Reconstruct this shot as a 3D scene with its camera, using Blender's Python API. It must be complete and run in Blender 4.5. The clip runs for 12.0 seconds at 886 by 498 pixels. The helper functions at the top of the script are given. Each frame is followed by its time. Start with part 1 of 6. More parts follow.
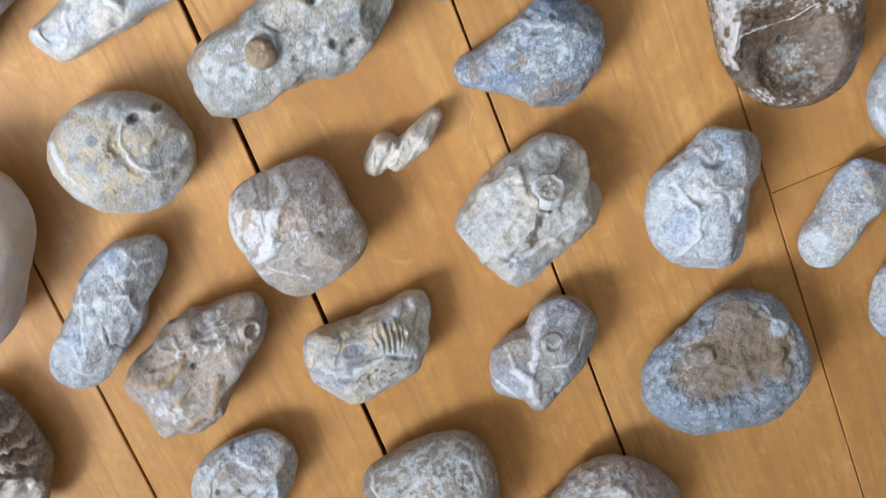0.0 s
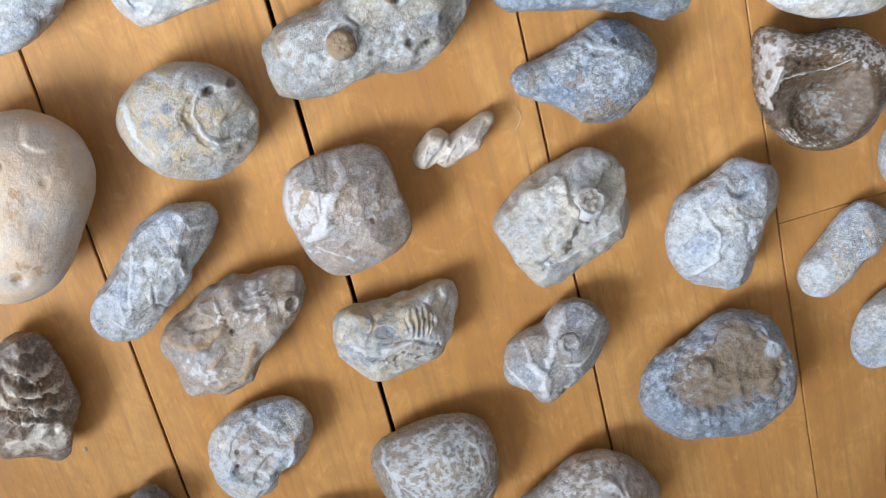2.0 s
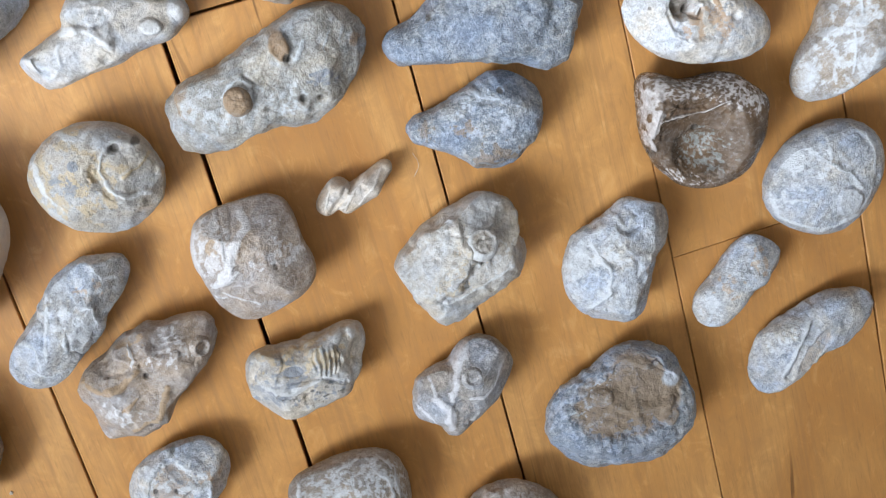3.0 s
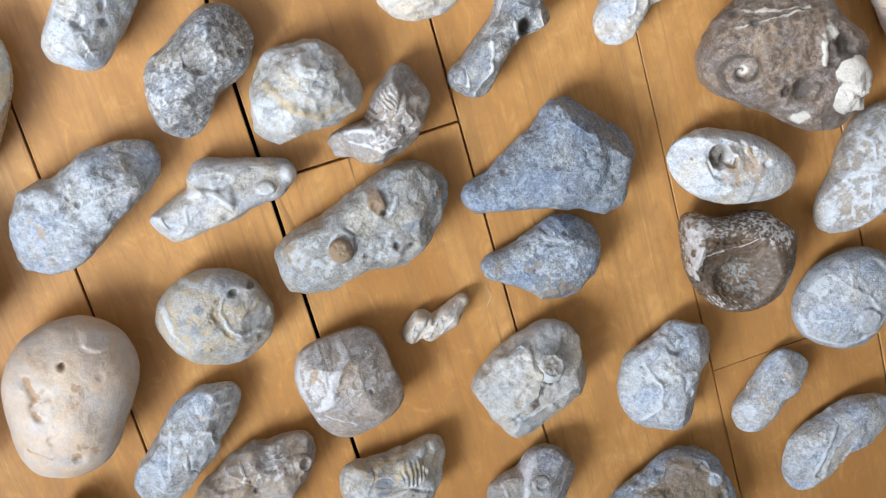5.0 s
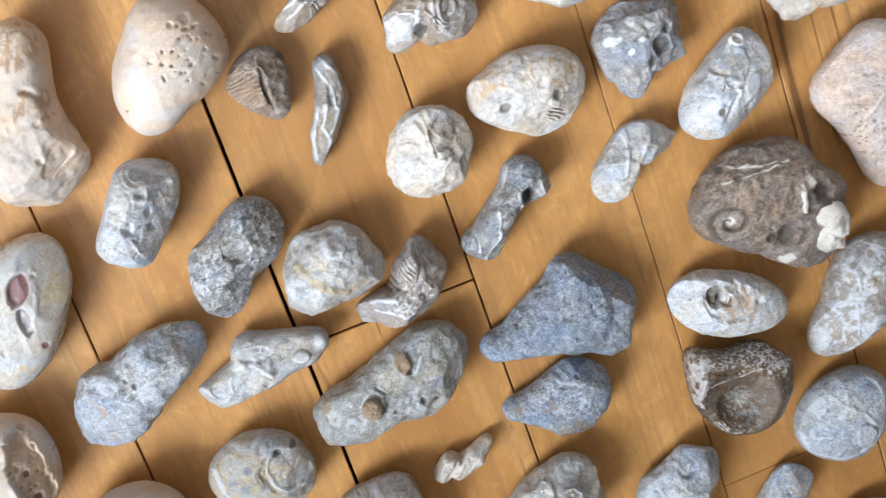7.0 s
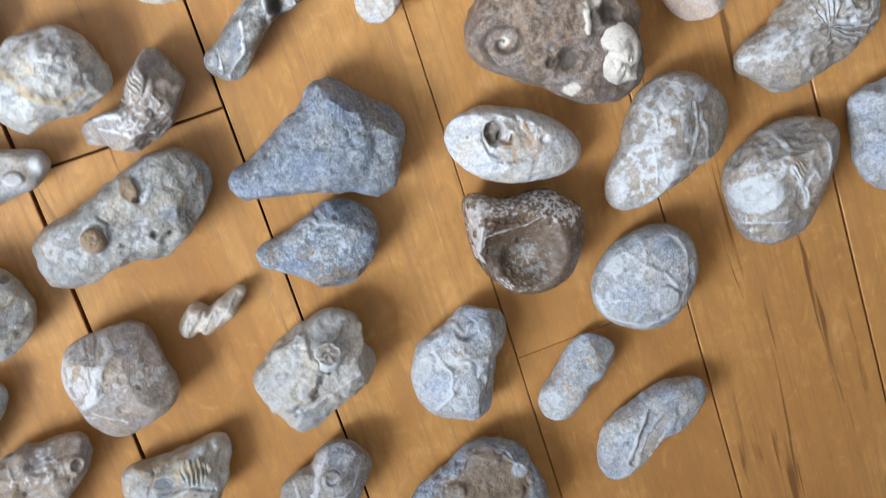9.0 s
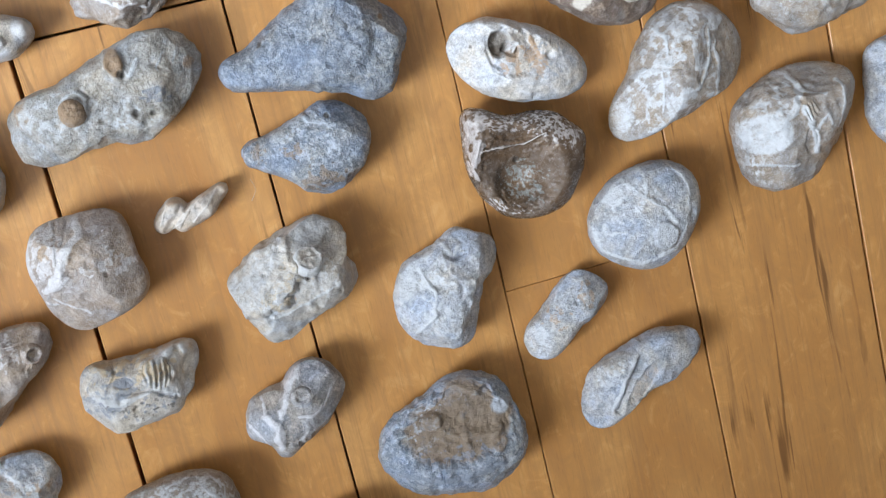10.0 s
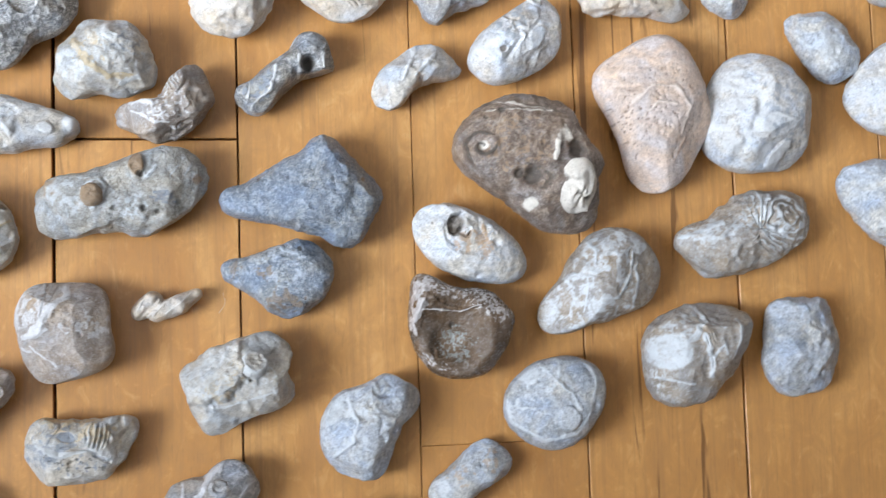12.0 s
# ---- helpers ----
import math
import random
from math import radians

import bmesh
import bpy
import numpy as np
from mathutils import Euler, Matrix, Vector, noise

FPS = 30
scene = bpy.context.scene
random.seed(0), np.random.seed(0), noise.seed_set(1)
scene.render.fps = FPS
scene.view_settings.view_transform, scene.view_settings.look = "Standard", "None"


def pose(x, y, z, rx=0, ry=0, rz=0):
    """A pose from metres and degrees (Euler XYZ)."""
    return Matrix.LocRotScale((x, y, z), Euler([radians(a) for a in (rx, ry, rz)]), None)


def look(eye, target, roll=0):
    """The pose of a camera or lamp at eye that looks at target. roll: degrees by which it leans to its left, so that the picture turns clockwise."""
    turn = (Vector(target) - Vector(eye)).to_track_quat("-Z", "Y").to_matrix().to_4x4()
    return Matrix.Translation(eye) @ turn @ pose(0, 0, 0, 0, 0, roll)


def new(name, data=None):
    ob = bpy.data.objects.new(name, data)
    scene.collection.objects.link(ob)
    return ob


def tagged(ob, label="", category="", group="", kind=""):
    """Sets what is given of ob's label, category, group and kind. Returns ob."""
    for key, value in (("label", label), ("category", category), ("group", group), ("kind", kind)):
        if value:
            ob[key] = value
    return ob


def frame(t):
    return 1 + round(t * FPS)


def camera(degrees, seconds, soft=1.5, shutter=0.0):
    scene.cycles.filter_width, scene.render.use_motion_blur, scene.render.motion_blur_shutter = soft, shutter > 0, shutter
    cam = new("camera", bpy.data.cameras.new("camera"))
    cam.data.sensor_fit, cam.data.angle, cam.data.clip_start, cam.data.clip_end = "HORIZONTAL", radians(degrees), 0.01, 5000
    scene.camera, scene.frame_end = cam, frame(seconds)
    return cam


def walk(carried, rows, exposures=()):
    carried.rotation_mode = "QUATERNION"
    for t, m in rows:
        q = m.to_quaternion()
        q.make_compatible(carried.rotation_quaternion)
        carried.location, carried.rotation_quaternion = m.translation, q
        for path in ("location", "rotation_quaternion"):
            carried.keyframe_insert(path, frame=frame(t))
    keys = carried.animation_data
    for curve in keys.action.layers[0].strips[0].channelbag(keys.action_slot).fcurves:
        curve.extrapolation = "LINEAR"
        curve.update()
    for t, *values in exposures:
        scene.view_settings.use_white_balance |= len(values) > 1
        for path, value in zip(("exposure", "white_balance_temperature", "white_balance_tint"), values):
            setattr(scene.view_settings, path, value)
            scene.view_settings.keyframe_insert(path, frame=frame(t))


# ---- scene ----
cam = camera(41.1, 12.0, soft=1.2, shutter=0.25)
PATH = [
    (0, (0.031, 0.104, 0.275), (0.047, -0.492, -1.634), 156.2),
    (0.5, (0.018, 0.111, 0.26), (0.061, -0.683, -1.575), 158.4),
    (1, (0.008, 0.11, 0.261), (0.1, -0.712, -1.56), 157.7),
    (1.5, (-0.004, 0.11, 0.262), (0.117, -0.696, -1.564), 156.7),
    (2, (0.002, 0.128, 0.281), (0.155, -0.593, -1.578), 152.6),
    (2.5, (0.011, 0.127, 0.286), (0.186, -0.566, -1.581), 149.6),
    (3, (0.022, 0.13, 0.298), (0.212, -0.546, -1.574), 147.6),
    (3.5, (0.018, 0.142, 0.305), (0.221, -0.518, -1.572), 145.9),
    (3.7, (0.016, 0.148, 0.311), (0.228, -0.491, -1.573), 144.6),
    (5.3, (-0.004, 0.177, 0.328), (0.241, -0.406, -1.569), 139.8),
    (5.5, (-0.008, 0.184, 0.329), (0.219, -0.398, -1.571), 141.2),
    (6, (-0.026, 0.184, 0.336), (0.196, -0.357, -1.577), 139.6),
    (6.5, (-0.022, 0.193, 0.34), (0.209, -0.327, -1.577), 136.9),
    (7, (0.012, 0.207, 0.35), (0.226, -0.31, -1.57), 136.9),
    (7.2, (0.016, 0.204, 0.356), (0.254, -0.275, -1.571), 132.2),
    (8.8, (0.06, 0.141, 0.337), (0.309, -0.35, -1.586), 133.1),
    (9, (0.058, 0.129, 0.336), (0.314, -0.38, -1.582), 134.0),
    (9.5, (0.053, 0.103, 0.33), (0.334, -0.364, -1.594), 131.9),
    (10, (0.048, 0.088, 0.329), (0.348, -0.332, -1.603), 129.7),
    (10.5, (0.041, 0.07, 0.337), (0.341, -0.262, -1.612), 126.2),
    (10.8, (0.0242, 0.0478, 0.3542), (0.329, -0.064, -1.6), 103.9),
    (11, (0.013, 0.033, 0.353), (0.32, -0.018, -1.623), 97.1),
    (11.3, (0.016, 0.0306, 0.3619), (0.343, 0.019, -1.6), 90.0),
    (11.5, (0.018, 0.029, 0.364), (0.361, 0.067, -1.606), 81.8),
    (11.7, (0.0292, 0.0306, 0.374), (0.417, 0.134, -1.6), 72.4),
    (12, (0.046, 0.033, 0.383), (0.441, 0.188, -1.571), 67.2),
]
walk(cam, [(t, look(eye, target, roll)) for t, eye, target, roll in PATH],
     [(0, 0.05, 6550, 10), (1, -0.02, 6550, 10), (2.5, 0.08, 6650, 10), (3.7, 0.04, 6600, 10), (7.2, -0.06, 6600, 10), (9.5, 0.0, 6550, 10), (12, 0.06, 6500, 10)])

# ---- light ----
WEST, EAST, SOUTH, NORTH, HIGH = -1.55, 1.75, -1.6, 1.7, 2.4
WIN = (-1.0, 0.12, 0.95, 2.05)  # y0, y1, z0, z1 of the window in the west wall
world = bpy.data.worlds.new("world")
scene.world = world
world.use_nodes = True
sky = world.node_tree.nodes.new("ShaderNodeTexSky")
sky.sky_type, sky.sun_disc = "NISHITA", False
sky.sun_elevation, sky.sun_rotation = radians(35), radians(60)
world.node_tree.links.new(sky.outputs[0], world.node_tree.nodes["Background"].inputs[0])
world.node_tree.nodes["Background"].inputs[1].default_value = 0.12
sun = new("sun", bpy.data.lights.new("sun", "SUN"))
sun.data.energy, sun.data.angle, sun.data.color = 2.0, radians(0.5), (1, 0.95, 0.88)
sun.matrix_world = look((3, 2, 2.6), (0, 0, 0))
daylight = new("window_light", bpy.data.lights.new("window_light", "AREA"))
daylight.data.shape, daylight.data.size, daylight.data.size_y = "RECTANGLE", WIN[1] - WIN[0], WIN[3] - WIN[2]
daylight.data.energy, daylight.data.color = 155.0, (0.83, 0.91, 1.0)
daylight.matrix_world = look((WEST + 0.02, (WIN[0] + WIN[1]) / 2, (WIN[2] + WIN[3]) / 2), (0.3, (WIN[0] + WIN[1]) / 2, (WIN[2] + WIN[3]) / 2))
scene.view_settings.exposure = 0.0


# ---- materials ----
def nodes_of(name, rough=0.6):
    mat = bpy.data.materials.new(name)
    mat.use_nodes = True
    nt = mat.node_tree
    bsdf = nt.nodes["Principled BSDF"]
    bsdf.inputs["Roughness"].default_value = rough
    return mat, nt, bsdf


def coords(nt, scale=(1, 1, 1), which="Object"):
    tc = nt.nodes.new("ShaderNodeTexCoord")
    mp = nt.nodes.new("ShaderNodeMapping")
    mp.inputs["Scale"].default_value = scale
    nt.links.new(tc.outputs[which], mp.inputs[0])
    return mp.outputs[0]


def noise_tex(nt, vec, scale, detail=4.0, rough=0.6, distortion=0.0):
    n = nt.nodes.new("ShaderNodeTexNoise")
    n.inputs["Scale"].default_value, n.inputs["Detail"].default_value = scale, detail
    n.inputs["Roughness"].default_value, n.inputs["Distortion"].default_value = rough, distortion
    nt.links.new(vec, n.inputs["Vector"])
    return n.outputs["Fac"]


def ramp(nt, fac, stops):
    r = nt.nodes.new("ShaderNodeValToRGB")
    while len(r.color_ramp.elements) < len(stops):
        r.color_ramp.elements.new(0.5)
    for e, (p, c) in zip(r.color_ramp.elements, stops):
        e.position, e.color = p, (*c, 1) if len(c) == 3 else c
    nt.links.new(fac, r.inputs[0])
    return r.outputs[0]


def grey(v):
    return (v, v, v)


def mix(nt, fac, a, b, blend="MIX"):
    m = nt.nodes.new("ShaderNodeMix")
    m.data_type, m.blend_type = "RGBA", blend
    for sock, value in ((0, fac), (6, a), (7, b)):
        if isinstance(value, (int, float)):
            m.inputs[sock].default_value = value
        elif isinstance(value, tuple):
            m.inputs[sock].default_value = (*value, 1)
        else:
            nt.links.new(value, m.inputs[sock])
    return m.outputs[2]


def math_node(nt, op, a, b=0.0):
    m = nt.nodes.new("ShaderNodeMath")
    m.operation = op
    for sock, value in ((0, a), (1, b)):
        if isinstance(value, (int, float)):
            m.inputs[sock].default_value = value
        else:
            nt.links.new(value, m.inputs[sock])
    return m.outputs[0]


def bump(nt, bsdf, height, strength, distance):
    b = nt.nodes.new("ShaderNodeBump")
    b.inputs["Strength"].default_value, b.inputs["Distance"].default_value = strength, distance
    nt.links.new(height, b.inputs["Height"])
    nt.links.new(b.outputs[0], bsdf.inputs["Normal"])


def stone_material(name, base, second, pale, tan, dark, blue, rough=0.55, speck=0.5, relief=0.38):
    """Stone with two mottled tones, fine specks, and coloured patches and darker pits from the mesh's marks."""
    mat, nt, bsdf = nodes_of(name, rough)
    vec = coords(nt)
    big = noise_tex(nt, vec, 170, 5, 0.65, 0.4)
    mid = noise_tex(nt, vec, 650, 4, 0.7, 0.8)
    fine = noise_tex(nt, vec, 1900, 3, 0.7)
    col = mix(nt, ramp(nt, big, [(0.36, grey(0)), (0.64, grey(1))]), base, second)
    speck_light = ramp(nt, mid, [(0.52, grey(0)), (0.62, grey(0.8 * speck))])
    col = mix(nt, speck_light, col, pale)
    patina = noise_tex(nt, vec, 300, 6, 0.62, 1.0)
    col = mix(nt, ramp(nt, patina, [(0.55, grey(0)), (0.575, grey(0.6 * speck)), (0.75, grey(0.8 * speck))]), col, pale)
    col = mix(nt, ramp(nt, patina, [(0.39, grey(0.75 * speck)), (0.43, grey(0))]), col, tuple(0.62 * c for c in base))
    speck_dark = ramp(nt, fine, [(0.33, grey(0.8 * speck)), (0.43, grey(0))])
    col = mix(nt, speck_dark, col, tuple(0.4 * c for c in base))
    grain = noise_tex(nt, vec, 1050, 3, 0.75, 0.7)
    col = mix(nt, ramp(nt, grain, [(0.545, grey(0)), (0.61, grey(0.75 * speck))]), col, pale)
    col = mix(nt, ramp(nt, grain, [(0.395, grey(0.7 * speck)), (0.45, grey(0))]), col, tuple(0.45 * c for c in base))
    thread = math_node(nt, "ABSOLUTE", math_node(nt, "SUBTRACT", noise_tex(nt, vec, 330, 3, 0.6, 0.9), 0.5))
    thread = ramp(nt, thread, [(0.004, grey(1)), (0.022, grey(0))])
    col = mix(nt, math_node(nt, "MULTIPLY", thread, 0.55 * speck), col, pale)
    hue = noise_tex(nt, vec, 95, 3, 0.6, 0.5)
    col = mix(nt, 1.0, col, ramp(nt, hue, [(0.36, (1.2, 1.1, 0.97)), (0.64, (1.03, 1.1, 1.22))]), "MULTIPLY")
    info = nt.nodes.new("ShaderNodeObjectInfo")
    shade = nt.nodes.new("ShaderNodeMapRange")
    shade.inputs["To Min"].default_value, shade.inputs["To Max"].default_value = 0.9, 1.1
    nt.links.new(info.outputs["Random"], shade.inputs["Value"])
    tone = nt.nodes.new("ShaderNodeCombineColor")
    for i in range(3):
        nt.links.new(shade.outputs[0], tone.inputs[i])
    col = mix(nt, 1.0, col, tone.outputs[0], "MULTIPLY")
    marks = nt.nodes.new("ShaderNodeAttribute")
    marks.attribute_name = "marks"
    sep = nt.nodes.new("ShaderNodeSeparateColor")
    nt.links.new(marks.outputs["Color"], sep.inputs[0])
    blues = nt.nodes.new("ShaderNodeAttribute")
    blues.attribute_name = "marks_blue"
    break_up = math_node(nt, "SUBTRACT", math_node(nt, "ADD", math_node(nt, "MULTIPLY", mid, 0.9), math_node(nt, "MULTIPLY", grain, 0.7)), 1.05)
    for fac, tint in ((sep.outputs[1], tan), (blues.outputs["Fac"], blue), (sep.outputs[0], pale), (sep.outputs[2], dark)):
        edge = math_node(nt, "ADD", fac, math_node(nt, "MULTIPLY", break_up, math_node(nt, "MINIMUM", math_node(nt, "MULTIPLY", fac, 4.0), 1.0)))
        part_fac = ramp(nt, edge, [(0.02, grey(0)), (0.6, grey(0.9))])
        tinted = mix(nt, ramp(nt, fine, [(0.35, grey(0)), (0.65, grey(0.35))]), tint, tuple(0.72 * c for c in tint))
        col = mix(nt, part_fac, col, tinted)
    nt.links.new(col, bsdf.inputs["Base Color"])
    nt.links.new(ramp(nt, mid, [(0.3, grey(rough - 0.13)), (0.7, grey(min(1, rough + 0.15)))]), bsdf.inputs["Roughness"])
    bsdf.inputs["Specular IOR Level"].default_value = 0.6
    height = math_node(nt, "ADD", math_node(nt, "ADD", mid, math_node(nt, "MULTIPLY", fine, 0.35)), math_node(nt, "ADD", math_node(nt, "MULTIPLY", grain, 0.5), math_node(nt, "MULTIPLY", thread, 0.12)))
    bump(nt, bsdf, height, min(1.0, 1.5 * relief), 0.0009)
    return mat


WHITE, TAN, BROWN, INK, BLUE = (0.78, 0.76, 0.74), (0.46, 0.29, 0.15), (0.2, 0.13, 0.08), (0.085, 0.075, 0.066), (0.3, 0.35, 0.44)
STONE = {
    "blue": stone_material("blue_grey_flint", (0.15, 0.19, 0.25), (0.26, 0.31, 0.385), (0.60, 0.67, 0.77), (0.30, 0.22, 0.145), INK, BLUE, 0.38, 0.5, 0.6),
    "lilac": stone_material("lilac_grey_flint", (0.31, 0.35, 0.41), (0.48, 0.52, 0.585), (0.72, 0.77, 0.83), (0.55, 0.42, 0.31), INK, BLUE, 0.36, 0.55, 0.5),
    "grey": stone_material("grey_flint", (0.19, 0.198, 0.215), (0.32, 0.33, 0.35), (0.74, 0.76, 0.82), (0.62, 0.48, 0.36), INK, BLUE, 0.38, 0.3),
    "slate": stone_material("slate_grey_flint", (0.115, 0.122, 0.132), (0.225, 0.232, 0.248), (0.76, 0.78, 0.80), (0.42, 0.38, 0.25), INK, BLUE, 0.38, 0.4),
    "dark": stone_material("dark_flint", (0.075, 0.075, 0.08), (0.15, 0.15, 0.16), (0.55, 0.55, 0.55), TAN, INK, BLUE, 0.34, 0.2),
    "warm": stone_material("warm_grey_fossil", (0.245, 0.204, 0.176), (0.375, 0.333, 0.30), (0.76, 0.77, 0.81), (0.50, 0.36, 0.23), INK, BLUE, 0.36, 0.22),
    "brown": stone_material("brown_fossil", (0.14, 0.10, 0.08), (0.235, 0.18, 0.15), (0.82, 0.78, 0.72), (0.42, 0.29, 0.19), (0.07, 0.055, 0.045), BLUE, 0.4, 0.25),
    "umber": stone_material("glossy_umber_flint", (0.095, 0.064, 0.042), (0.125, 0.088, 0.06), (0.62, 0.60, 0.61), TAN, INK, (0.3, 0.33, 0.33), 0.22, 0.06, 0.25),
    "cream": stone_material("cream_limestone", (0.57, 0.47, 0.39), (0.65, 0.565, 0.49), (0.69, 0.63, 0.58), (0.46, 0.28, 0.15), (0.17, 0.11, 0.075), BLUE, 0.48, 0.16, 0.22),
    "white": stone_material("white_stone", (0.47, 0.43, 0.385), (0.59, 0.555, 0.515), (0.74, 0.71, 0.68), (0.60, 0.39, 0.2), (0.25, 0.22, 0.19), (0.42, 0.45, 0.5), 0.5, 0.4),
    "pale": stone_material("pale_grey_stone", (0.42, 0.43, 0.445), (0.56, 0.575, 0.595), (0.72, 0.74, 0.77), (0.46, 0.31, 0.19), (0.14, 0.115, 0.095), (0.34, 0.39, 0.46), 0.4, 0.6),
    "pink": stone_material("pinkish_coral", (0.52, 0.42, 0.365), (0.60, 0.50, 0.445), (0.80, 0.70, 0.64), (0.62, 0.44, 0.34), (0.2, 0.13, 0.1), BLUE, 0.55, 0.4),
    "ochre": stone_material("ochre_limestone", (0.60, 0.37, 0.165), (0.70, 0.47, 0.255), (0.84, 0.7, 0.5), (0.55, 0.34, 0.16), (0.24, 0.14, 0.07), BLUE, 0.5, 0.25),
    "olive": stone_material("olive_grey_shell", (0.225, 0.195, 0.165), (0.335, 0.30, 0.265), (0.66, 0.71, 0.77), (0.42, 0.33, 0.21), INK, BLUE, 0.34, 0.22, 0.3),
    "stony": stone_material("grey_fossil_rock", (0.215, 0.215, 0.205), (0.36, 0.355, 0.34), (0.63, 0.68, 0.73), (0.34, 0.225, 0.13), INK, (0.2, 0.24, 0.31), 0.4, 0.36, 0.45),
    "butter": stone_material("buff_grey_fossil", (0.34, 0.335, 0.325), (0.49, 0.48, 0.455), (0.68, 0.71, 0.74), (0.58, 0.47, 0.30), INK, (0.25, 0.29, 0.36), 0.38, 0.36, 0.4),
    "agate": stone_material("white_agate", (0.43, 0.41, 0.375), (0.52, 0.50, 0.47), (0.70, 0.69, 0.69), (0.66, 0.51, 0.29), (0.25, 0.10, 0.105), (0.36, 0.33, 0.36), 0.28, 0.22, 0.2),
}


def wood_material(name="satin_maple", streaky=0.24):
    """Satin maple strip: long grain, faint figure, dark mineral streaks, tone by board."""
    mat, nt, bsdf = nodes_of(name, 0.36)
    info = nt.nodes.new("ShaderNodeObjectInfo")
    tc = nt.nodes.new("ShaderNodeTexCoord")
    shift = nt.nodes.new("ShaderNodeVectorMath")
    shift.operation = "MULTIPLY_ADD"
    comb = nt.nodes.new("ShaderNodeCombineXYZ")
    for i, k in enumerate((3.1, 17.0, 5.0)):
        nt.links.new(math_node(nt, "MULTIPLY", info.outputs["Random"], k), comb.inputs[i])
    shift.inputs[1].default_value = (1, 1, 1)
    nt.links.new(tc.outputs["Object"], shift.inputs[0])
    nt.links.new(comb.outputs[0], shift.inputs[2])

    def stretched(sx, sy):
        mp = nt.nodes.new("ShaderNodeMapping")
        mp.inputs["Scale"].default_value = (sx, sy, 1)
        nt.links.new(shift.outputs[0], mp.inputs[0])
        return mp.outputs[0]

    broad = noise_tex(nt, stretched(26, 9), 1, 4, 0.6, 1.4)
    figure = noise_tex(nt, stretched(120, 70), 1, 5, 0.68, 1.9)
    grain = noise_tex(nt, stretched(420, 11), 1, 5, 0.65, 0.9)
    pores = noise_tex(nt, stretched(1500, 150), 1, 2, 0.6)
    streak = noise_tex(nt, stretched(210, 13), 1, 3, 0.55, 0.8)
    col = ramp(nt, broad, [(0.28, (0.485, 0.225, 0.068)), (0.5, (0.60, 0.302, 0.097)), (0.72, (0.69, 0.378, 0.138))])
    col = mix(nt, ramp(nt, figure, [(0.42, grey(0)), (0.66, grey(0.5))]), col, (0.43, 0.222, 0.082))
    col = mix(nt, ramp(nt, figure, [(0.3, grey(0.4)), (0.44, grey(0))]), col, (0.74, 0.45, 0.2))
    col = mix(nt, ramp(nt, grain, [(0.36, grey(0.5)), (0.52, grey(0))]), col, (0.40, 0.205, 0.08))
    col = mix(nt, ramp(nt, pores, [(0.30, grey(0.3)), (0.40, grey(0))]), col, (0.30, 0.15, 0.06))
    col = mix(nt, ramp(nt, streak, [(streaky, grey(0.8)), (streaky + 0.06, grey(0))]), col, (0.17, 0.075, 0.028))
    bright = nt.nodes.new("ShaderNodeMapRange")
    bright.inputs["To Min"].default_value, bright.inputs["To Max"].default_value = 0.9, 1.06
    nt.links.new(info.outputs["Random"], bright.inputs["Value"])
    tone = nt.nodes.new("ShaderNodeCombineColor")
    for i in range(3):
        nt.links.new(bright.outputs[0], tone.inputs[i])
    col = mix(nt, 1.0, col, tone.outputs[0], "MULTIPLY")
    nt.links.new(col, bsdf.inputs["Base Color"])
    nt.links.new(ramp(nt, figure, [(0.3, grey(0.3)), (0.7, grey(0.44))]), bsdf.inputs["Roughness"])
    bump(nt, bsdf, math_node(nt, "ADD", grain, math_node(nt, "MULTIPLY", broad, 2.0)), 0.12, 0.0004)
    return mat


def plain_material(name, colour, rough, scale=6.0, contrast=0.08):
    mat, nt, bsdf = nodes_of(name, rough)
    vec = coords(nt)
    n = noise_tex(nt, vec, scale, 6, 0.6)
    nt.links.new(mix(nt, ramp(nt, n, [(0.35, grey(0)), (0.65, grey(1))]), colour, tuple(c * (1 - contrast) for c in colour)), bsdf.inputs["Base Color"])
    bump(nt, bsdf, noise_tex(nt, vec, 220, 3), 0.15, 0.001)
    return mat


MAPLE = wood_material()
STREAKED = wood_material("streaked_maple", 0.335)
CRACK = plain_material("dark_wood_crack", (0.05, 0.022, 0.01), 0.8, 300, 0.4)
SUBFLOOR = plain_material("dark_subfloor", (0.02, 0.014, 0.01), 0.9, 20, 0.3)
PAINT = plain_material("taupe_wall_paint", (0.32, 0.305, 0.29), 0.7)
CEILING = plain_material("off_white_ceiling_paint", (0.74, 0.72, 0.68), 0.8)
TRIM = plain_material("white_gloss_paint", (0.8, 0.79, 0.76), 0.35)


# ---- building helpers ----
def linked(name, bm, material, parent=None, label=""):
    me = bpy.data.meshes.new(name)
    bm.to_mesh(me)
    bm.free()
    me.materials.append(material)
    ob = new(name, me)
    ob.parent = parent
    if label:
        ob["label"] = label
    return ob


def add_box(bm, x0, x1, y0, y1, z0, z1):
    m = Matrix.Translation(((x0 + x1) / 2, (y0 + y1) / 2, (z0 + z1) / 2)) @ Matrix.Diagonal((x1 - x0, y1 - y0, z1 - z0, 1))
    bmesh.ops.create_cube(bm, size=1, matrix=m)


def box(name, material, *span):
    bm = bmesh.new()
    add_box(bm, *span)
    return linked(name, bm, material)


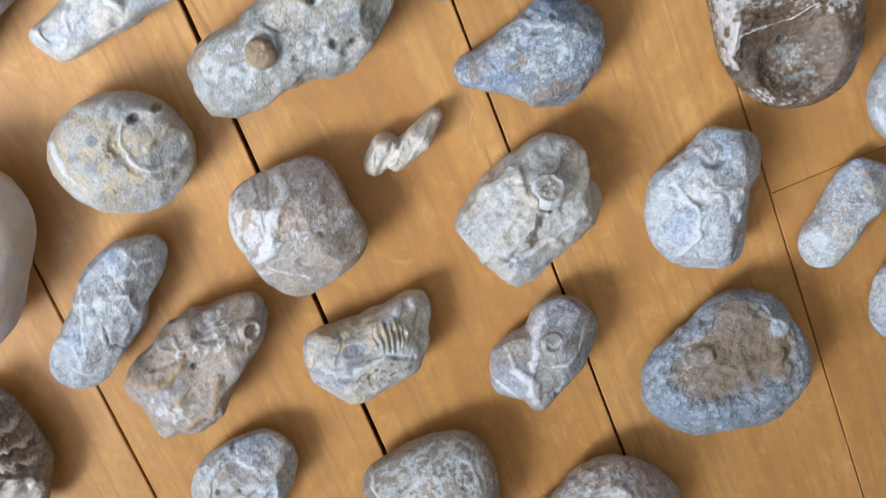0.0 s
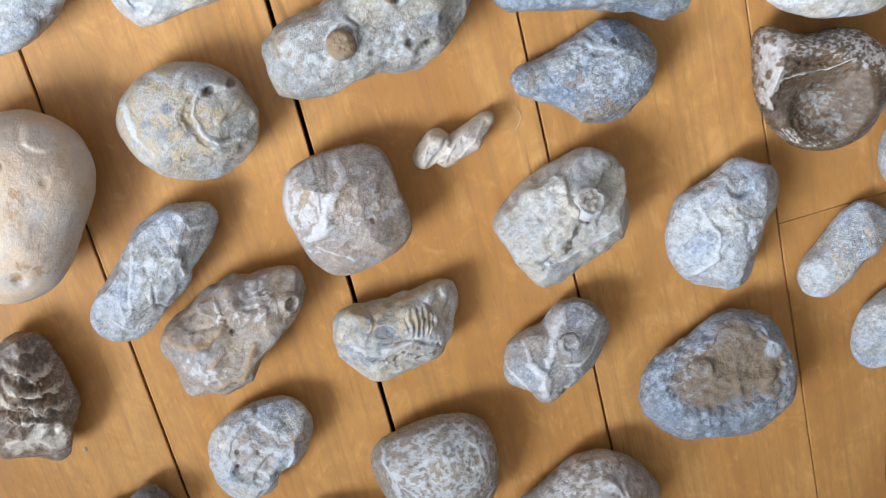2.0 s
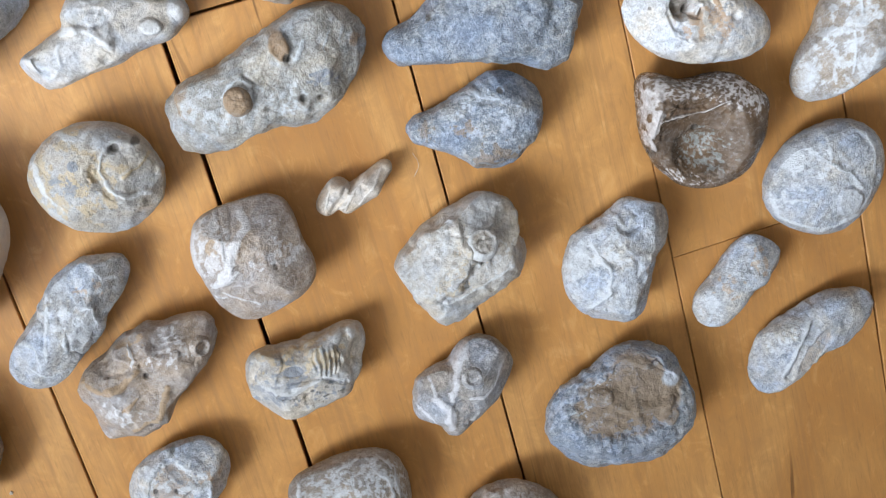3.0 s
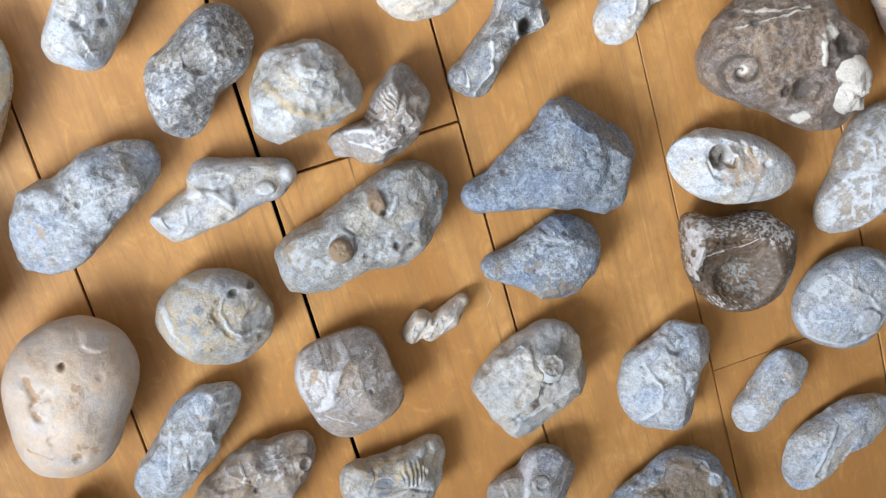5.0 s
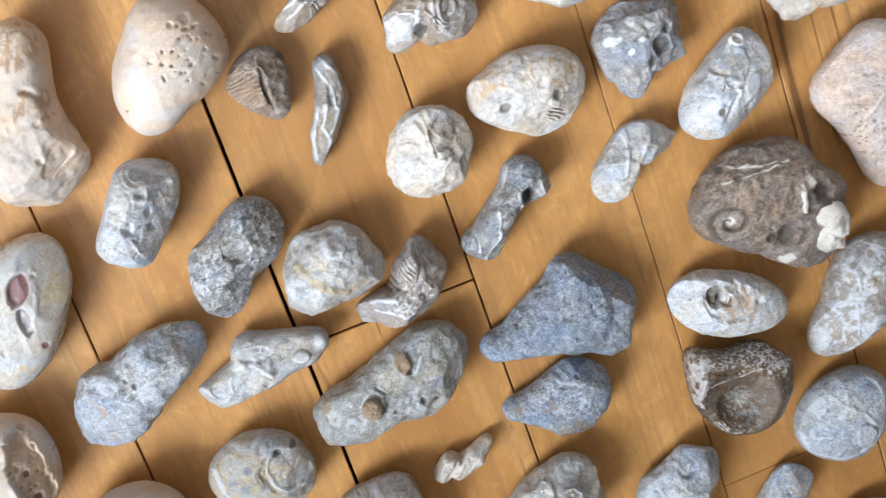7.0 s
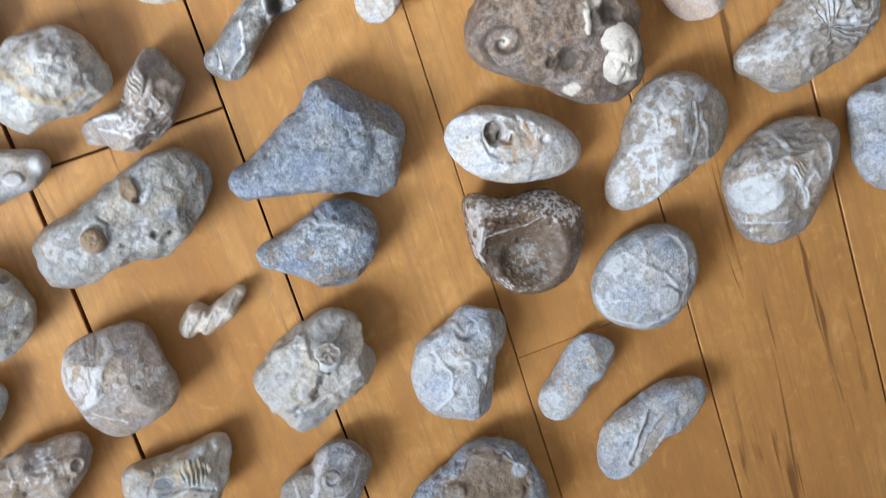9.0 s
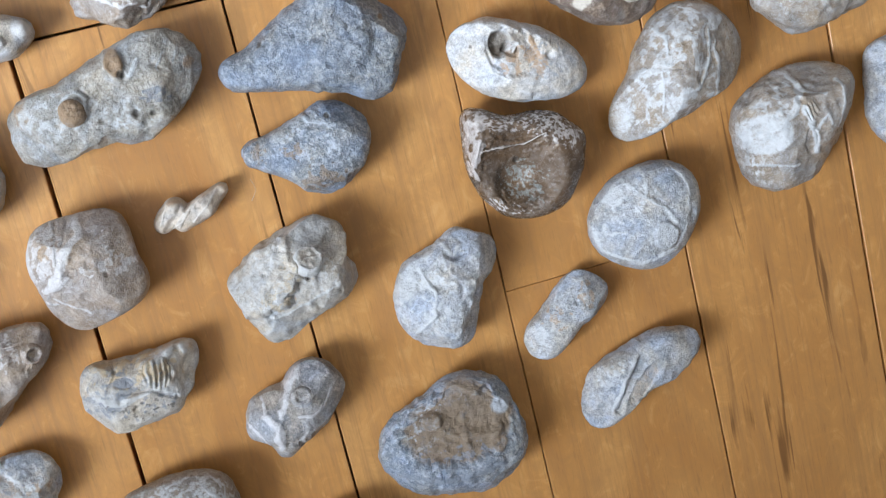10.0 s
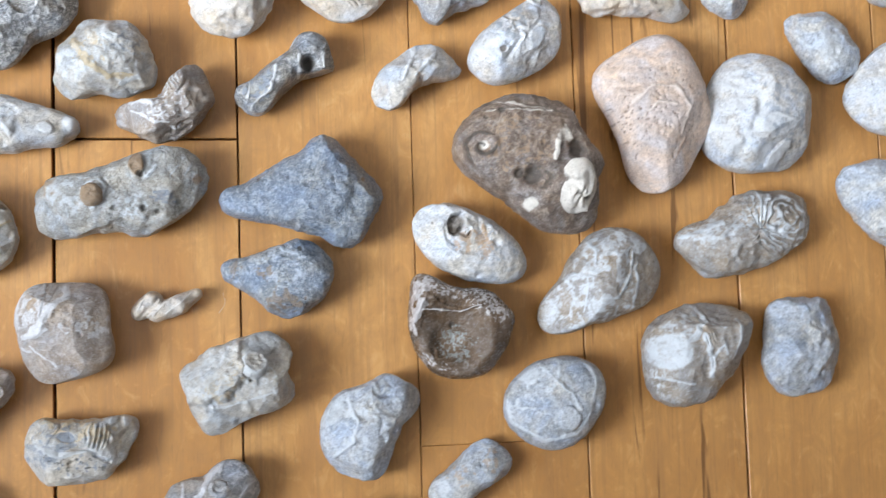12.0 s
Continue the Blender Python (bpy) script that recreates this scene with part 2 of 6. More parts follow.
# ---- room ----
T = 0.15
tagged(box("ceiling", CEILING, WEST - T, EAST + T, SOUTH - T, NORTH + T, HIGH, HIGH + T), "plain white painted ceiling over the room", "ceiling", kind="structure")
tagged(box("wall_north", PAINT, WEST, EAST, NORTH, NORTH + T, 0, HIGH), "taupe painted wall of the room", "wall", kind="structure")
tagged(box("wall_south", PAINT, WEST, EAST, SOUTH - T, SOUTH, 0, HIGH), "taupe painted wall of the room", "wall", kind="structure")
tagged(box("wall_east", PAINT, EAST, EAST + T, SOUTH - T, NORTH + T, 0, HIGH), "taupe painted wall of the room", "wall", kind="structure")
# Added wall end, never in view: cuts off window light towards the south.
tagged(box("wall_shade_south", PAINT, -0.42, -0.3, SOUTH, -0.14, 0, HIGH), "taupe wall end added out of view to block window light from the south", "wall", kind="structure")
# Added low blocker, out of view: hides the window's lower part from western stones.
tagged(box("wall_shade_west", PAINT, -0.55, -0.45, -0.14, NORTH, 0, 0.33), "low taupe wall added out of view to dim window light on the western stones", "wall", kind="structure")
bm = bmesh.new()
add_box(bm, WEST - T, WEST, SOUTH - T, WIN[0], 0, HIGH)
add_box(bm, WEST - T, WEST, WIN[1], NORTH + T, 0, HIGH)
add_box(bm, WEST - T, WEST, WIN[0], WIN[1], 0, WIN[2])
add_box(bm, WEST - T, WEST, WIN[0], WIN[1], WIN[3], HIGH)
tagged(linked("wall_west", bm, PAINT), "taupe painted wall with a wide window", "wall", kind="structure")
window = tagged(new("window_1"), "white painted window letting in cool daylight", "window", kind="structure")
for y0, y1, z0, z1 in ((WIN[0], WIN[0] + 0.05, WIN[2], WIN[3]), (WIN[1] - 0.05, WIN[1], WIN[2], WIN[3]), (WIN[0] + 0.05, WIN[1] - 0.05, WIN[2], WIN[2] + 0.05), (WIN[0] + 0.05, WIN[1] - 0.05, WIN[3] - 0.05, WIN[3])):
    bm = bmesh.new()
    add_box(bm, WEST - 0.1, WEST - 0.04, y0, y1, z0, z1)
    linked("window_frame", bm, TRIM, window)


# ---- strip floor ----
STRIP = 0.057
GAPS = {-1: 0.0006, 0: 0.0011, 1: 0.0006, 2: 0.0003, 3: 0.0005, 4: 0.0008, 5: 0.0006}  # joint width by joint number
ENDS = {0: (0.1, 0.0007), 2: (-0.001, 0.00012)}  # butt joint by strip number: y, width
floor = tagged(new("floor"), "honey-coloured maple strip floor with dark open joints", "floor", kind="structure")
bm = bmesh.new()
add_box(bm, WEST - T, EAST + T, SOUTH - T, NORTH + T, -0.06, -0.019)
linked("subfloor", bm, SUBFLOOR, floor, "dark subfloor under the strips")


def plank(x0, x1, y0, y1, wood):
    """A strip with eased top edges; its origin lies at its middle."""
    hx, hy, e = (x1 - x0) / 2, (y1 - y0) / 2, 0.00022
    verts = [(sx * hx, sy * hy, -0.0185) for sx, sy in ((-1, -1), (1, -1), (1, 1), (-1, 1))]
    verts += [(sx * hx, sy * hy, -e) for sx, sy in ((-1, -1), (1, -1), (1, 1), (-1, 1))]
    verts += [(sx * (hx - e), sy * (hy - e), 0) for sx, sy in ((-1, -1), (1, -1), (1, 1), (-1, 1))]
    faces = [(8, 9, 10, 11)]
    for i in range(4):
        j = (i + 1) % 4
        faces += [(i, j, 4 + j, 4 + i), (4 + i, 4 + j, 8 + j, 8 + i)]
    me = bpy.data.meshes.new("plank")
    me.from_pydata(verts, [], faces)
    me.materials.append(wood)
    ob = new("plank", me)
    ob.parent = floor
    ob.location = ((x0 + x1) / 2, (y0 + y1) / 2, 0)
    return ob


lay = random.Random(4)
first, last = math.ceil(WEST / STRIP), math.floor(EAST / STRIP)
for i in range(first, last):
    a, b = i * STRIP + GAPS.get(i, 0.0005) / 2, (i + 1) * STRIP - GAPS.get(i + 1, 0.0005) / 2
    if i in ENDS:
        cuts = [ENDS[i]]
    elif -4 <= i <= 6:
        cuts = [(lay.choice((-0.7, 0.75)) + lay.uniform(-0.2, 0.2), 0.0004)]
    else:
        cuts = [(lay.uniform(-1.2, -0.2), 0.0004), (lay.uniform(0.3, 1.3), 0.0004)]
    y = SOUTH
    for cut, gap in cuts:
        plank(a, b, y, cut - gap / 2, STREAKED if i == 3 else MAPLE)
        y = cut + gap / 2
    plank(a, b, y, NORTH, STREAKED if i == 3 else MAPLE)


# ---- stones ----
def lattice(p, seed):
    """Smooth value noise in -1..1 at the points p (n x 3)."""
    i = np.floor(p).astype(np.int64)
    f = p - i
    f = f * f * (3 - 2 * f)
    total = np.zeros(len(p))
    for dx in (0, 1):
        for dy in (0, 1):
            for dz in (0, 1):
                h = (i[:, 0] + dx) * 374761393 + (i[:, 1] + dy) * 668265263 + (i[:, 2] + dz) * 2147483647 + seed * 974711
                h = (h ^ (h >> 13)) * 1274126177
                h = (h ^ (h >> 16)) & 0xFFFF
                w = (f[:, 0] if dx else 1 - f[:, 0]) * (f[:, 1] if dy else 1 - f[:, 1]) * (f[:, 2] if dz else 1 - f[:, 2])
                total += w * (h / 32767.5 - 1)
    return total


def fbm(p, seed, octaves=4):
    total, a = np.zeros(len(p)), 1.0
    for o in range(octaves):
        total += a * lattice(p * 2 ** o + 17.3 * o, seed + o)
        a *= 0.5
    return total


AROUND, TOP, UNDER = 210, 76, 9
MARK = {"p": 0, "t": 1, "d": 2, "b": 3}
stone_count = 0


def segment(x, y, x0, y0, x1, y1):
    """Distance of points from a straight stretch, and how far along it they lie (0..1)."""
    dx, dy = x1 - x0, y1 - y0
    u = np.clip(((x - x0) * dx + (y - y0) * dy) / (dx * dx + dy * dy), 0, 1)
    return np.hypot(x - x0 - u * dx, y - y0 - u * dy), u


def rods_field(rods, x, y):
    """A smooth union of tapered rods (two ends, each x, y, radius, share of height): 1 on their axes, 0 at the rim, less outside; and the height's share."""
    total, lift, k = np.zeros_like(x), np.zeros_like(x), 0.16
    for x0, y0, r0, h0, x1, y1, r1, h1 in rods:
        far, u = segment(x, y, x0, y0, x1 + 1e-6, y1)
        w = np.exp(np.clip((1 - (far / (r0 + u * (r1 - r0))) ** 2) / k, -60, 60))
        total += w
        lift += w * (h0 + u * (h1 - h0))
    return k * np.log(total + 1e-30), lift / (total + 1e-30)


def inside_ellipse(x, y, args):
    """Radius ratio of points in a turned ellipse: x, y, two half widths, degrees."""
    x0, y0, rx, ry, degrees = args
    a = math.radians(degrees)
    u, v = (x - x0) * math.cos(a) + (y - y0) * math.sin(a), (y - y0) * math.cos(a) - (x - x0) * math.sin(a)
    return np.hypot(u / rx, v / ry)


def skin(name, points, normal, M, faces, kind):
    """A mesh of some of a stone's faces, shaded as one with the rest."""
    used = np.unique(faces[faces >= 0])
    index = np.full(len(points) + 1, -1)
    index[used] = np.arange(len(used))
    me = bpy.data.meshes.new(name)
    me.from_pydata((points[used] / 1000).tolist(), [], [[int(i) for i in f if i >= 0] for f in index[faces]])
    me.shade_smooth()
    me.normals_split_custom_set_from_vertices(normal[used].tolist())
    colours = me.attributes.new("marks", "FLOAT_COLOR", "POINT")
    colours.data.foreach_set("color", np.concatenate([M[used, :3], np.ones((len(used), 1))], 1).astype(np.float32).ravel())
    blues = me.attributes.new("marks_blue", "FLOAT", "POINT")
    blues.data.foreach_set("value", M[used, 3].astype(np.float32))
    me.materials.append(STONE[kind])
    return me


def stone(name, kind, label, at, radius, height, lobes, square, rough, grit, marks=()):
    """A stone lying on the floor, in millimetres: its mean radius, the lobes of its outline (order, share, degrees),
    how square its profile is, its lumpiness and grit, and its pits, bumps, ridges, ribs, rings, pores and patches."""
    global stone_count
    stone_count += 1
    seed = stone_count * 31
    rnd = random.Random(seed)
    th = np.linspace(0, 2 * np.pi, AROUND, endpoint=False)
    rods = lobes if len(lobes[0]) == 8 else ()
    if rods:
        lobes = ()
        reach = np.arange(0.0, 3.2 * radius, 0.08)
        field, _ = rods_field(rods, (np.cos(th)[:, None] * reach[None]).ravel(), (np.sin(th)[:, None] * reach[None]).ravel())
        outline = reach[np.argmax(field.reshape(AROUND, -1) < 0, axis=1)]
        outline = sum(np.roll(outline, k) for k in (-1, 0, 1)) / 3
    else:
        outline = np.ones(AROUND)
        for order, share, degrees in lobes:
            outline += share * np.cos(order * (th - np.radians(degrees)))
        outline *= radius
    waist = 0.42
    s = np.sin(np.linspace(0, 1, TOP + 1)[1:] * np.pi / 2) ** 0.92
    up = np.concatenate([s, s[-1] * np.cos(np.linspace(0, 1, UNDER + 1)[1:] * 1.15)])
    lift_top = waist + (1 - waist) * np.maximum(0, 1 - s ** square) ** (1 / square)
    lift_under = waist * (1 - np.sin(np.linspace(0, 1, UNDER + 1)[1:] * 1.15) / math.sin(1.15))
    lift = np.concatenate([lift_top, lift_under])
    gentle = np.ones(AROUND)
    for order, share, degrees in lobes:
        if order <= 3:
            gentle += share * np.cos(order * (th - np.radians(degrees)))
    blend = np.concatenate([s ** 2.6, np.ones(UNDER)])[:, None]
    rim = outline[None] + 0 * blend if rods else radius * gentle[None] * (1 - blend) + outline[None] * blend
    X = (up[:, None] * rim * np.cos(th)[None]).ravel()
    Y = (up[:, None] * rim * np.sin(th)[None]).ravel()
    Z = (lift[:, None] * np.full(AROUND, height)[None]).ravel()
    X, Y, Z = np.append(X, [0, 0]), np.append(Y, [0, 0]), np.append(Z, [height, 0])
    if rods:
        field, share = rods_field(rods, X, Y)
        dome = share * (waist + (1 - waist) * np.tanh(1.3 * np.clip(field, 0, 9)) ** (1.3 / square))
        top = np.append(np.repeat(np.arange(TOP + UNDER) < TOP, AROUND), [True, False])
        Z = np.where(top, height * dome, Z * share)
    upper = np.clip((Z / height - 0.3) / 0.35, 0, 1)
    P = np.stack([X, Y, Z], 1)
    n = P - np.array([0, 0, waist * height])
    n[:, 2] *= (radius / height) ** 1.2
    n /= np.linalg.norm(n, axis=1)[:, None] + 1e-9
    lump = 0.55 * fbm(P / 9.0, seed, 3) + 0.5 * (0.45 - np.abs(lattice(P / 6.0, seed + 7))) + 0.22 * (0.4 - np.abs(lattice(P / 2.6, seed + 8)))
    cuts = int(4 + 8 * rough) if rough > 0.26 else (3 if rough > 0.12 and kind not in ("cream", "umber") else 0)
    for _ in range(cuts):
        a, slope = rnd.uniform(0, 6.28), rnd.uniform(0.5, 1.15)
        face = np.array([math.cos(a) * math.sin(slope), math.sin(a) * math.sin(slope), math.cos(slope)])
        reach = P @ face
        over = np.maximum(0, reach - reach.max() * rnd.uniform(0.84, 0.97))
        P -= (0.8 * over)[:, None] * face
    scars = P[[rnd.randrange(AROUND * TOP) for _ in range(int(12 + 26 * rough))]]
    depth = np.array([rnd.uniform(0, 0.5) for _ in scars])
    scar = np.min(((P[:, None, :] - scars[None]) ** 2).sum(2) / 26.0 + depth[None], axis=1)
    scar = np.clip(scar, 0, 1.3)
    d = 0.8 * rough * lump + 1.5 * min(rough, 1.2) * (scar - 0.55)
    fine = lattice(P / 1.9, seed + 11)
    d = d + grit * 1.2 * fine + (0.1 + grit) * 1.5 * (0.35 - np.abs(lattice(P / 3.3, seed + 13)))
    M = np.zeros((len(P), 4))
    ragged = fbm(P / 2.6, seed + 5, 3)
    dz = np.zeros(len(P))
    extra, regions = [], []
    ring_size = np.append(np.tile(outline, TOP + UNDER), [radius, radius])
    marks = list(marks)
    if kind in ("warm", "pale"):
        for _ in range(int(2 + 7 * rough)):
            a, f = rnd.uniform(0, 6.28), math.sqrt(rnd.random()) * radius * 0.85
            x, y, turn, size = f * math.cos(a), f * math.sin(a), rnd.uniform(0, 6.28), rnd.uniform(1.2, 3.2)
            shown = rnd.random() < 0.3
            for _ in range(2):
                x1, y1 = x + size * math.cos(turn), y + size * math.sin(turn)
                marks.append(("ridge", x, y, x1, y1, rnd.uniform(0.5, 0.75), rnd.uniform(0.25, 0.5), *(("p",) if shown else ())))
                x, y, turn = x1, y1, turn + rnd.uniform(0.4, 0.9)
    for _ in range(int(4 + 8 * rough)):
        a, f = rnd.uniform(0, 6.28), math.sqrt(rnd.random()) * radius * 0.85
        marks.append(("pit", f * math.cos(a), f * math.sin(a), rnd.uniform(0.5, 1.6), rnd.uniform(0.3, 0.8)))
    for mark in marks:
        what, args = mark[0], mark[1:]
        tint = None
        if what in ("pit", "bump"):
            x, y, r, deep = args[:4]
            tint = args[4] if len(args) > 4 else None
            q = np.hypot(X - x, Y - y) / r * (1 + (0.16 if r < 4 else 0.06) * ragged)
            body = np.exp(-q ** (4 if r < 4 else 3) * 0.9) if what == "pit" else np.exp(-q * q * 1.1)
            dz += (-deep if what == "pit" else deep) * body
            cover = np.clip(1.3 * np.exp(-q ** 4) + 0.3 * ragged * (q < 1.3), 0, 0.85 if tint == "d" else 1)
            if r >= 2.5 and abs(deep) >= 1:
                regions.append(("hollow" if what == "pit" else "boss", q < 1.0))
            if what == "pit" and r > 2:
                dz += 0.12 * deep * np.exp(-((q - 1.25) / 0.22) ** 2)
        elif what in ("ring", "disc", "knob", "coral"):
            x, y, r, deep = args[:4]
            q = np.hypot(X - x, Y - y) / r
            dz += deep * 0.35 * np.exp(-q ** 4)
            extra.append((what, x, y, r, deep))
            continue
        elif what == "ridge":
            x0, y0, x1, y1, r, deep = args[:6]
            tint = args[6] if len(args) > 6 else None
            far, u = segment(X + 0.5 * ragged, Y + 0.5 * np.roll(ragged, 7), x0, y0, x1, y1)
            body = np.exp(-(far / (0.66 * r)) ** 2) * (0.75 + 0.25 * np.sin(np.pi * u))
            dz += deep * 0.8 * body
            cover = np.clip(2.4 * (body * (1 + 0.5 * ragged) - 0.32), 0, 1)
            if abs(deep) >= 0.7:
                regions.append(("shell_ridge" if deep > 0 else "groove", body > 0.4))
        elif what in ("ribs", "rings", "growth"):
            if what == "ribs":
                x, y, r, degrees, step, deep, tint = args
                a = math.radians(degrees)
                phase = ((X - x) * math.cos(a) + (Y - y) * math.sin(a) + 0.35 * ragged * step) / step
            else:
                x, y, r, step, deep, tint = args
                bend = np.arctan2(Y - y, X - x) / (2 * np.pi)
                if what == "growth":
                    phase = (np.hypot(X - x, Y - y) * radius / ring_size * 0.8 + 0.32 * ragged * step) / step
                else:
                    phase = (np.hypot(X - x, Y - y) + 0.14 * ragged * step) / step - bend
            q = np.hypot(X - x, Y - y) / r
            wave = np.cos(2 * np.pi * phase)
            fade = np.clip(1.25 - q ** 3, 0, 1)
            dz += deep * wave * fade
            cover = np.clip(1.6 * wave - 0.35 + 1.1 * ragged, 0, 0.9) * fade
            if r >= 3:
                regions.append(({"ribs": "ribbed_shell", "rings": "whorl", "growth": "growth_ring"}[what], q < 0.95))
        elif what == "plate":
            deep, tint, share = args[5:8]
            q = inside_ellipse(X, Y, args[:5]) * (1 + 0.13 * ragged)
            body = np.clip((1.12 - q) / 0.32, 0, 1)
            body = body * body * (3 - 2 * body)
            dz += 0.75 * deep * body
            cover = share * np.clip(body * (1 + 0.35 * ragged), 0, 1)
            if abs(deep) >= 0.5 and args[2] * args[3] > 6:
                regions.append(("hollow" if deep < 0 else "shell_plate", q < 1.0))
        elif what == "flakes":
            size, share, tint = args[5:8]
            q = inside_ellipse(X, Y, args[:5])
            blot = fbm(P / size, seed + 41, 4) - 1.1 * (0.5 - share) - 1.3 * np.clip(q - 0.7, 0, 9)
            cover = np.clip(0.3 + 2.2 * blot, 0, 0.72)
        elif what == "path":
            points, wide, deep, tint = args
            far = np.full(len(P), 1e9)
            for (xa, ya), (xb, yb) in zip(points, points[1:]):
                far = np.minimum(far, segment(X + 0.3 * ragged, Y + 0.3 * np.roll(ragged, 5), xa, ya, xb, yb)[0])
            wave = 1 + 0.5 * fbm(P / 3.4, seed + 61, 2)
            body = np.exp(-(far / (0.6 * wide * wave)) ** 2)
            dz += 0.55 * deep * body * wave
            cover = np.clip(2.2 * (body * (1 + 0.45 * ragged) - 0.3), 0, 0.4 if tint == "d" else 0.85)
            if abs(deep) >= 0.8:
                regions.append(("shell_ridge" if deep > 0 else "groove", body > 0.4))
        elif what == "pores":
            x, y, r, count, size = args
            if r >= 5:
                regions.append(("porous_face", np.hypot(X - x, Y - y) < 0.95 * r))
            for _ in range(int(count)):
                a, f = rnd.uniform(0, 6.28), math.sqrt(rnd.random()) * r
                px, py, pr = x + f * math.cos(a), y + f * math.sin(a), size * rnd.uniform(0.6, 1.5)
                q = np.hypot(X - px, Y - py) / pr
                # each pore is sunk and tinted dark at its middle
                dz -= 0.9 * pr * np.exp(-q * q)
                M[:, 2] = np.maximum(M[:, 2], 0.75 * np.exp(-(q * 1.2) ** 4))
            continue
        elif what == "patch":
            x, y, r, tint, share = args
            q = np.hypot(X - x, Y - y) / r * (1 + 0.5 * ragged)
            cover = share * np.clip(2.6 - 2.4 * q, 0, 1)
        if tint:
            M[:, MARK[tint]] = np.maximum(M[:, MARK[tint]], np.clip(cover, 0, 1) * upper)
    shaped = P + n * (d * np.clip(Z / (0.25 * height), 0.15, 1))[:, None]
    shaped[:, 2] += dz * upper
    shaped[:, 2] -= shaped[:, 2].min()
    chalk = np.clip(0.7 * (lump - 0.3) + 1.3 * (scar - 0.95) + 0.3 * fine, 0, 0.7) * upper
    M[:, 0] = np.maximum(M[:, 0], chalk * (0 if kind in ("umber", "dark", "brown") else 0.3 + grit * 1.2))
    rings = TOP + UNDER
    ids = np.arange(rings * AROUND).reshape(rings, AROUND)
    a, b = ids[:-1], ids[1:]
    quads = np.stack([a, b, np.roll(b, -1, 1), np.roll(a, -1, 1)], -1).reshape(-1, 4)
    crown, foot = rings * AROUND, rings * AROUND + 1
    first, last = ids[0], ids[-1]
    tris = np.concatenate([np.stack([np.full(AROUND, crown), first, np.roll(first, -1), np.full(AROUND, -1)], 1),
                           np.stack([np.full(AROUND, foot), np.roll(last, -1), last, np.full(AROUND, -1)], 1)])
    faces = np.concatenate([quads, tris])
    side = np.cross(shaped[faces[:, 1]] - shaped[faces[:, 0]], shaped[faces[:, 2]] - shaped[faces[:, 0]])
    normal = np.zeros_like(shaped)
    for k in range(3):
        np.add.at(normal, faces[:, k], side)
    np.add.at(normal, quads[:, 3], side[:len(quads)])
    normal /= np.linalg.norm(normal, axis=1)[:, None] + 1e-12
    owner = np.zeros(len(faces), int)
    kept = 0
    for k, (part_name, inside) in enumerate(regions):
        if kept < 7:
            chosen = inside[faces[:, 0]] & inside[faces[:, 1]] & inside[faces[:, 2]] & (upper[faces[:, 0]] > 0.5) & (owner == 0)
            if chosen.sum() > 40:
                owner[chosen] = k + 1
                kept += 1
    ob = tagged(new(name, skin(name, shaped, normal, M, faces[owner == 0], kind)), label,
                "fossil" if "fossil" in label or "shell" in label or "coral" in label else "stone", "stones laid out on the floor")
    ob.location = (at[0] / 1000, at[1] / 1000, 0.0002)
    for k, (part_name, inside) in enumerate(regions):
        if (owner == k + 1).any():
            new(part_name, skin(part_name, shaped, normal, M, faces[owner == k + 1], kind)).parent = ob
    for what, x, y, r, deep in extra:
        near = np.argsort(np.hypot(shaped[:, 0] - x, shaped[:, 1] - y) + 100 * (upper < 0.2))[:12]
        inlay(ob, what, x, y, float(shaped[near, 2].max()), r, deep, kind, seed, Vector(normal[near].mean(0)))
    return ob


INLAY = {"ring": ("ring", "pale raised ring"), "disc": ("disc", "pale flat round disc"), "knob": ("knob", "smooth brown knob"),
         "coral": ("coral_crust", "white pitted crust")}


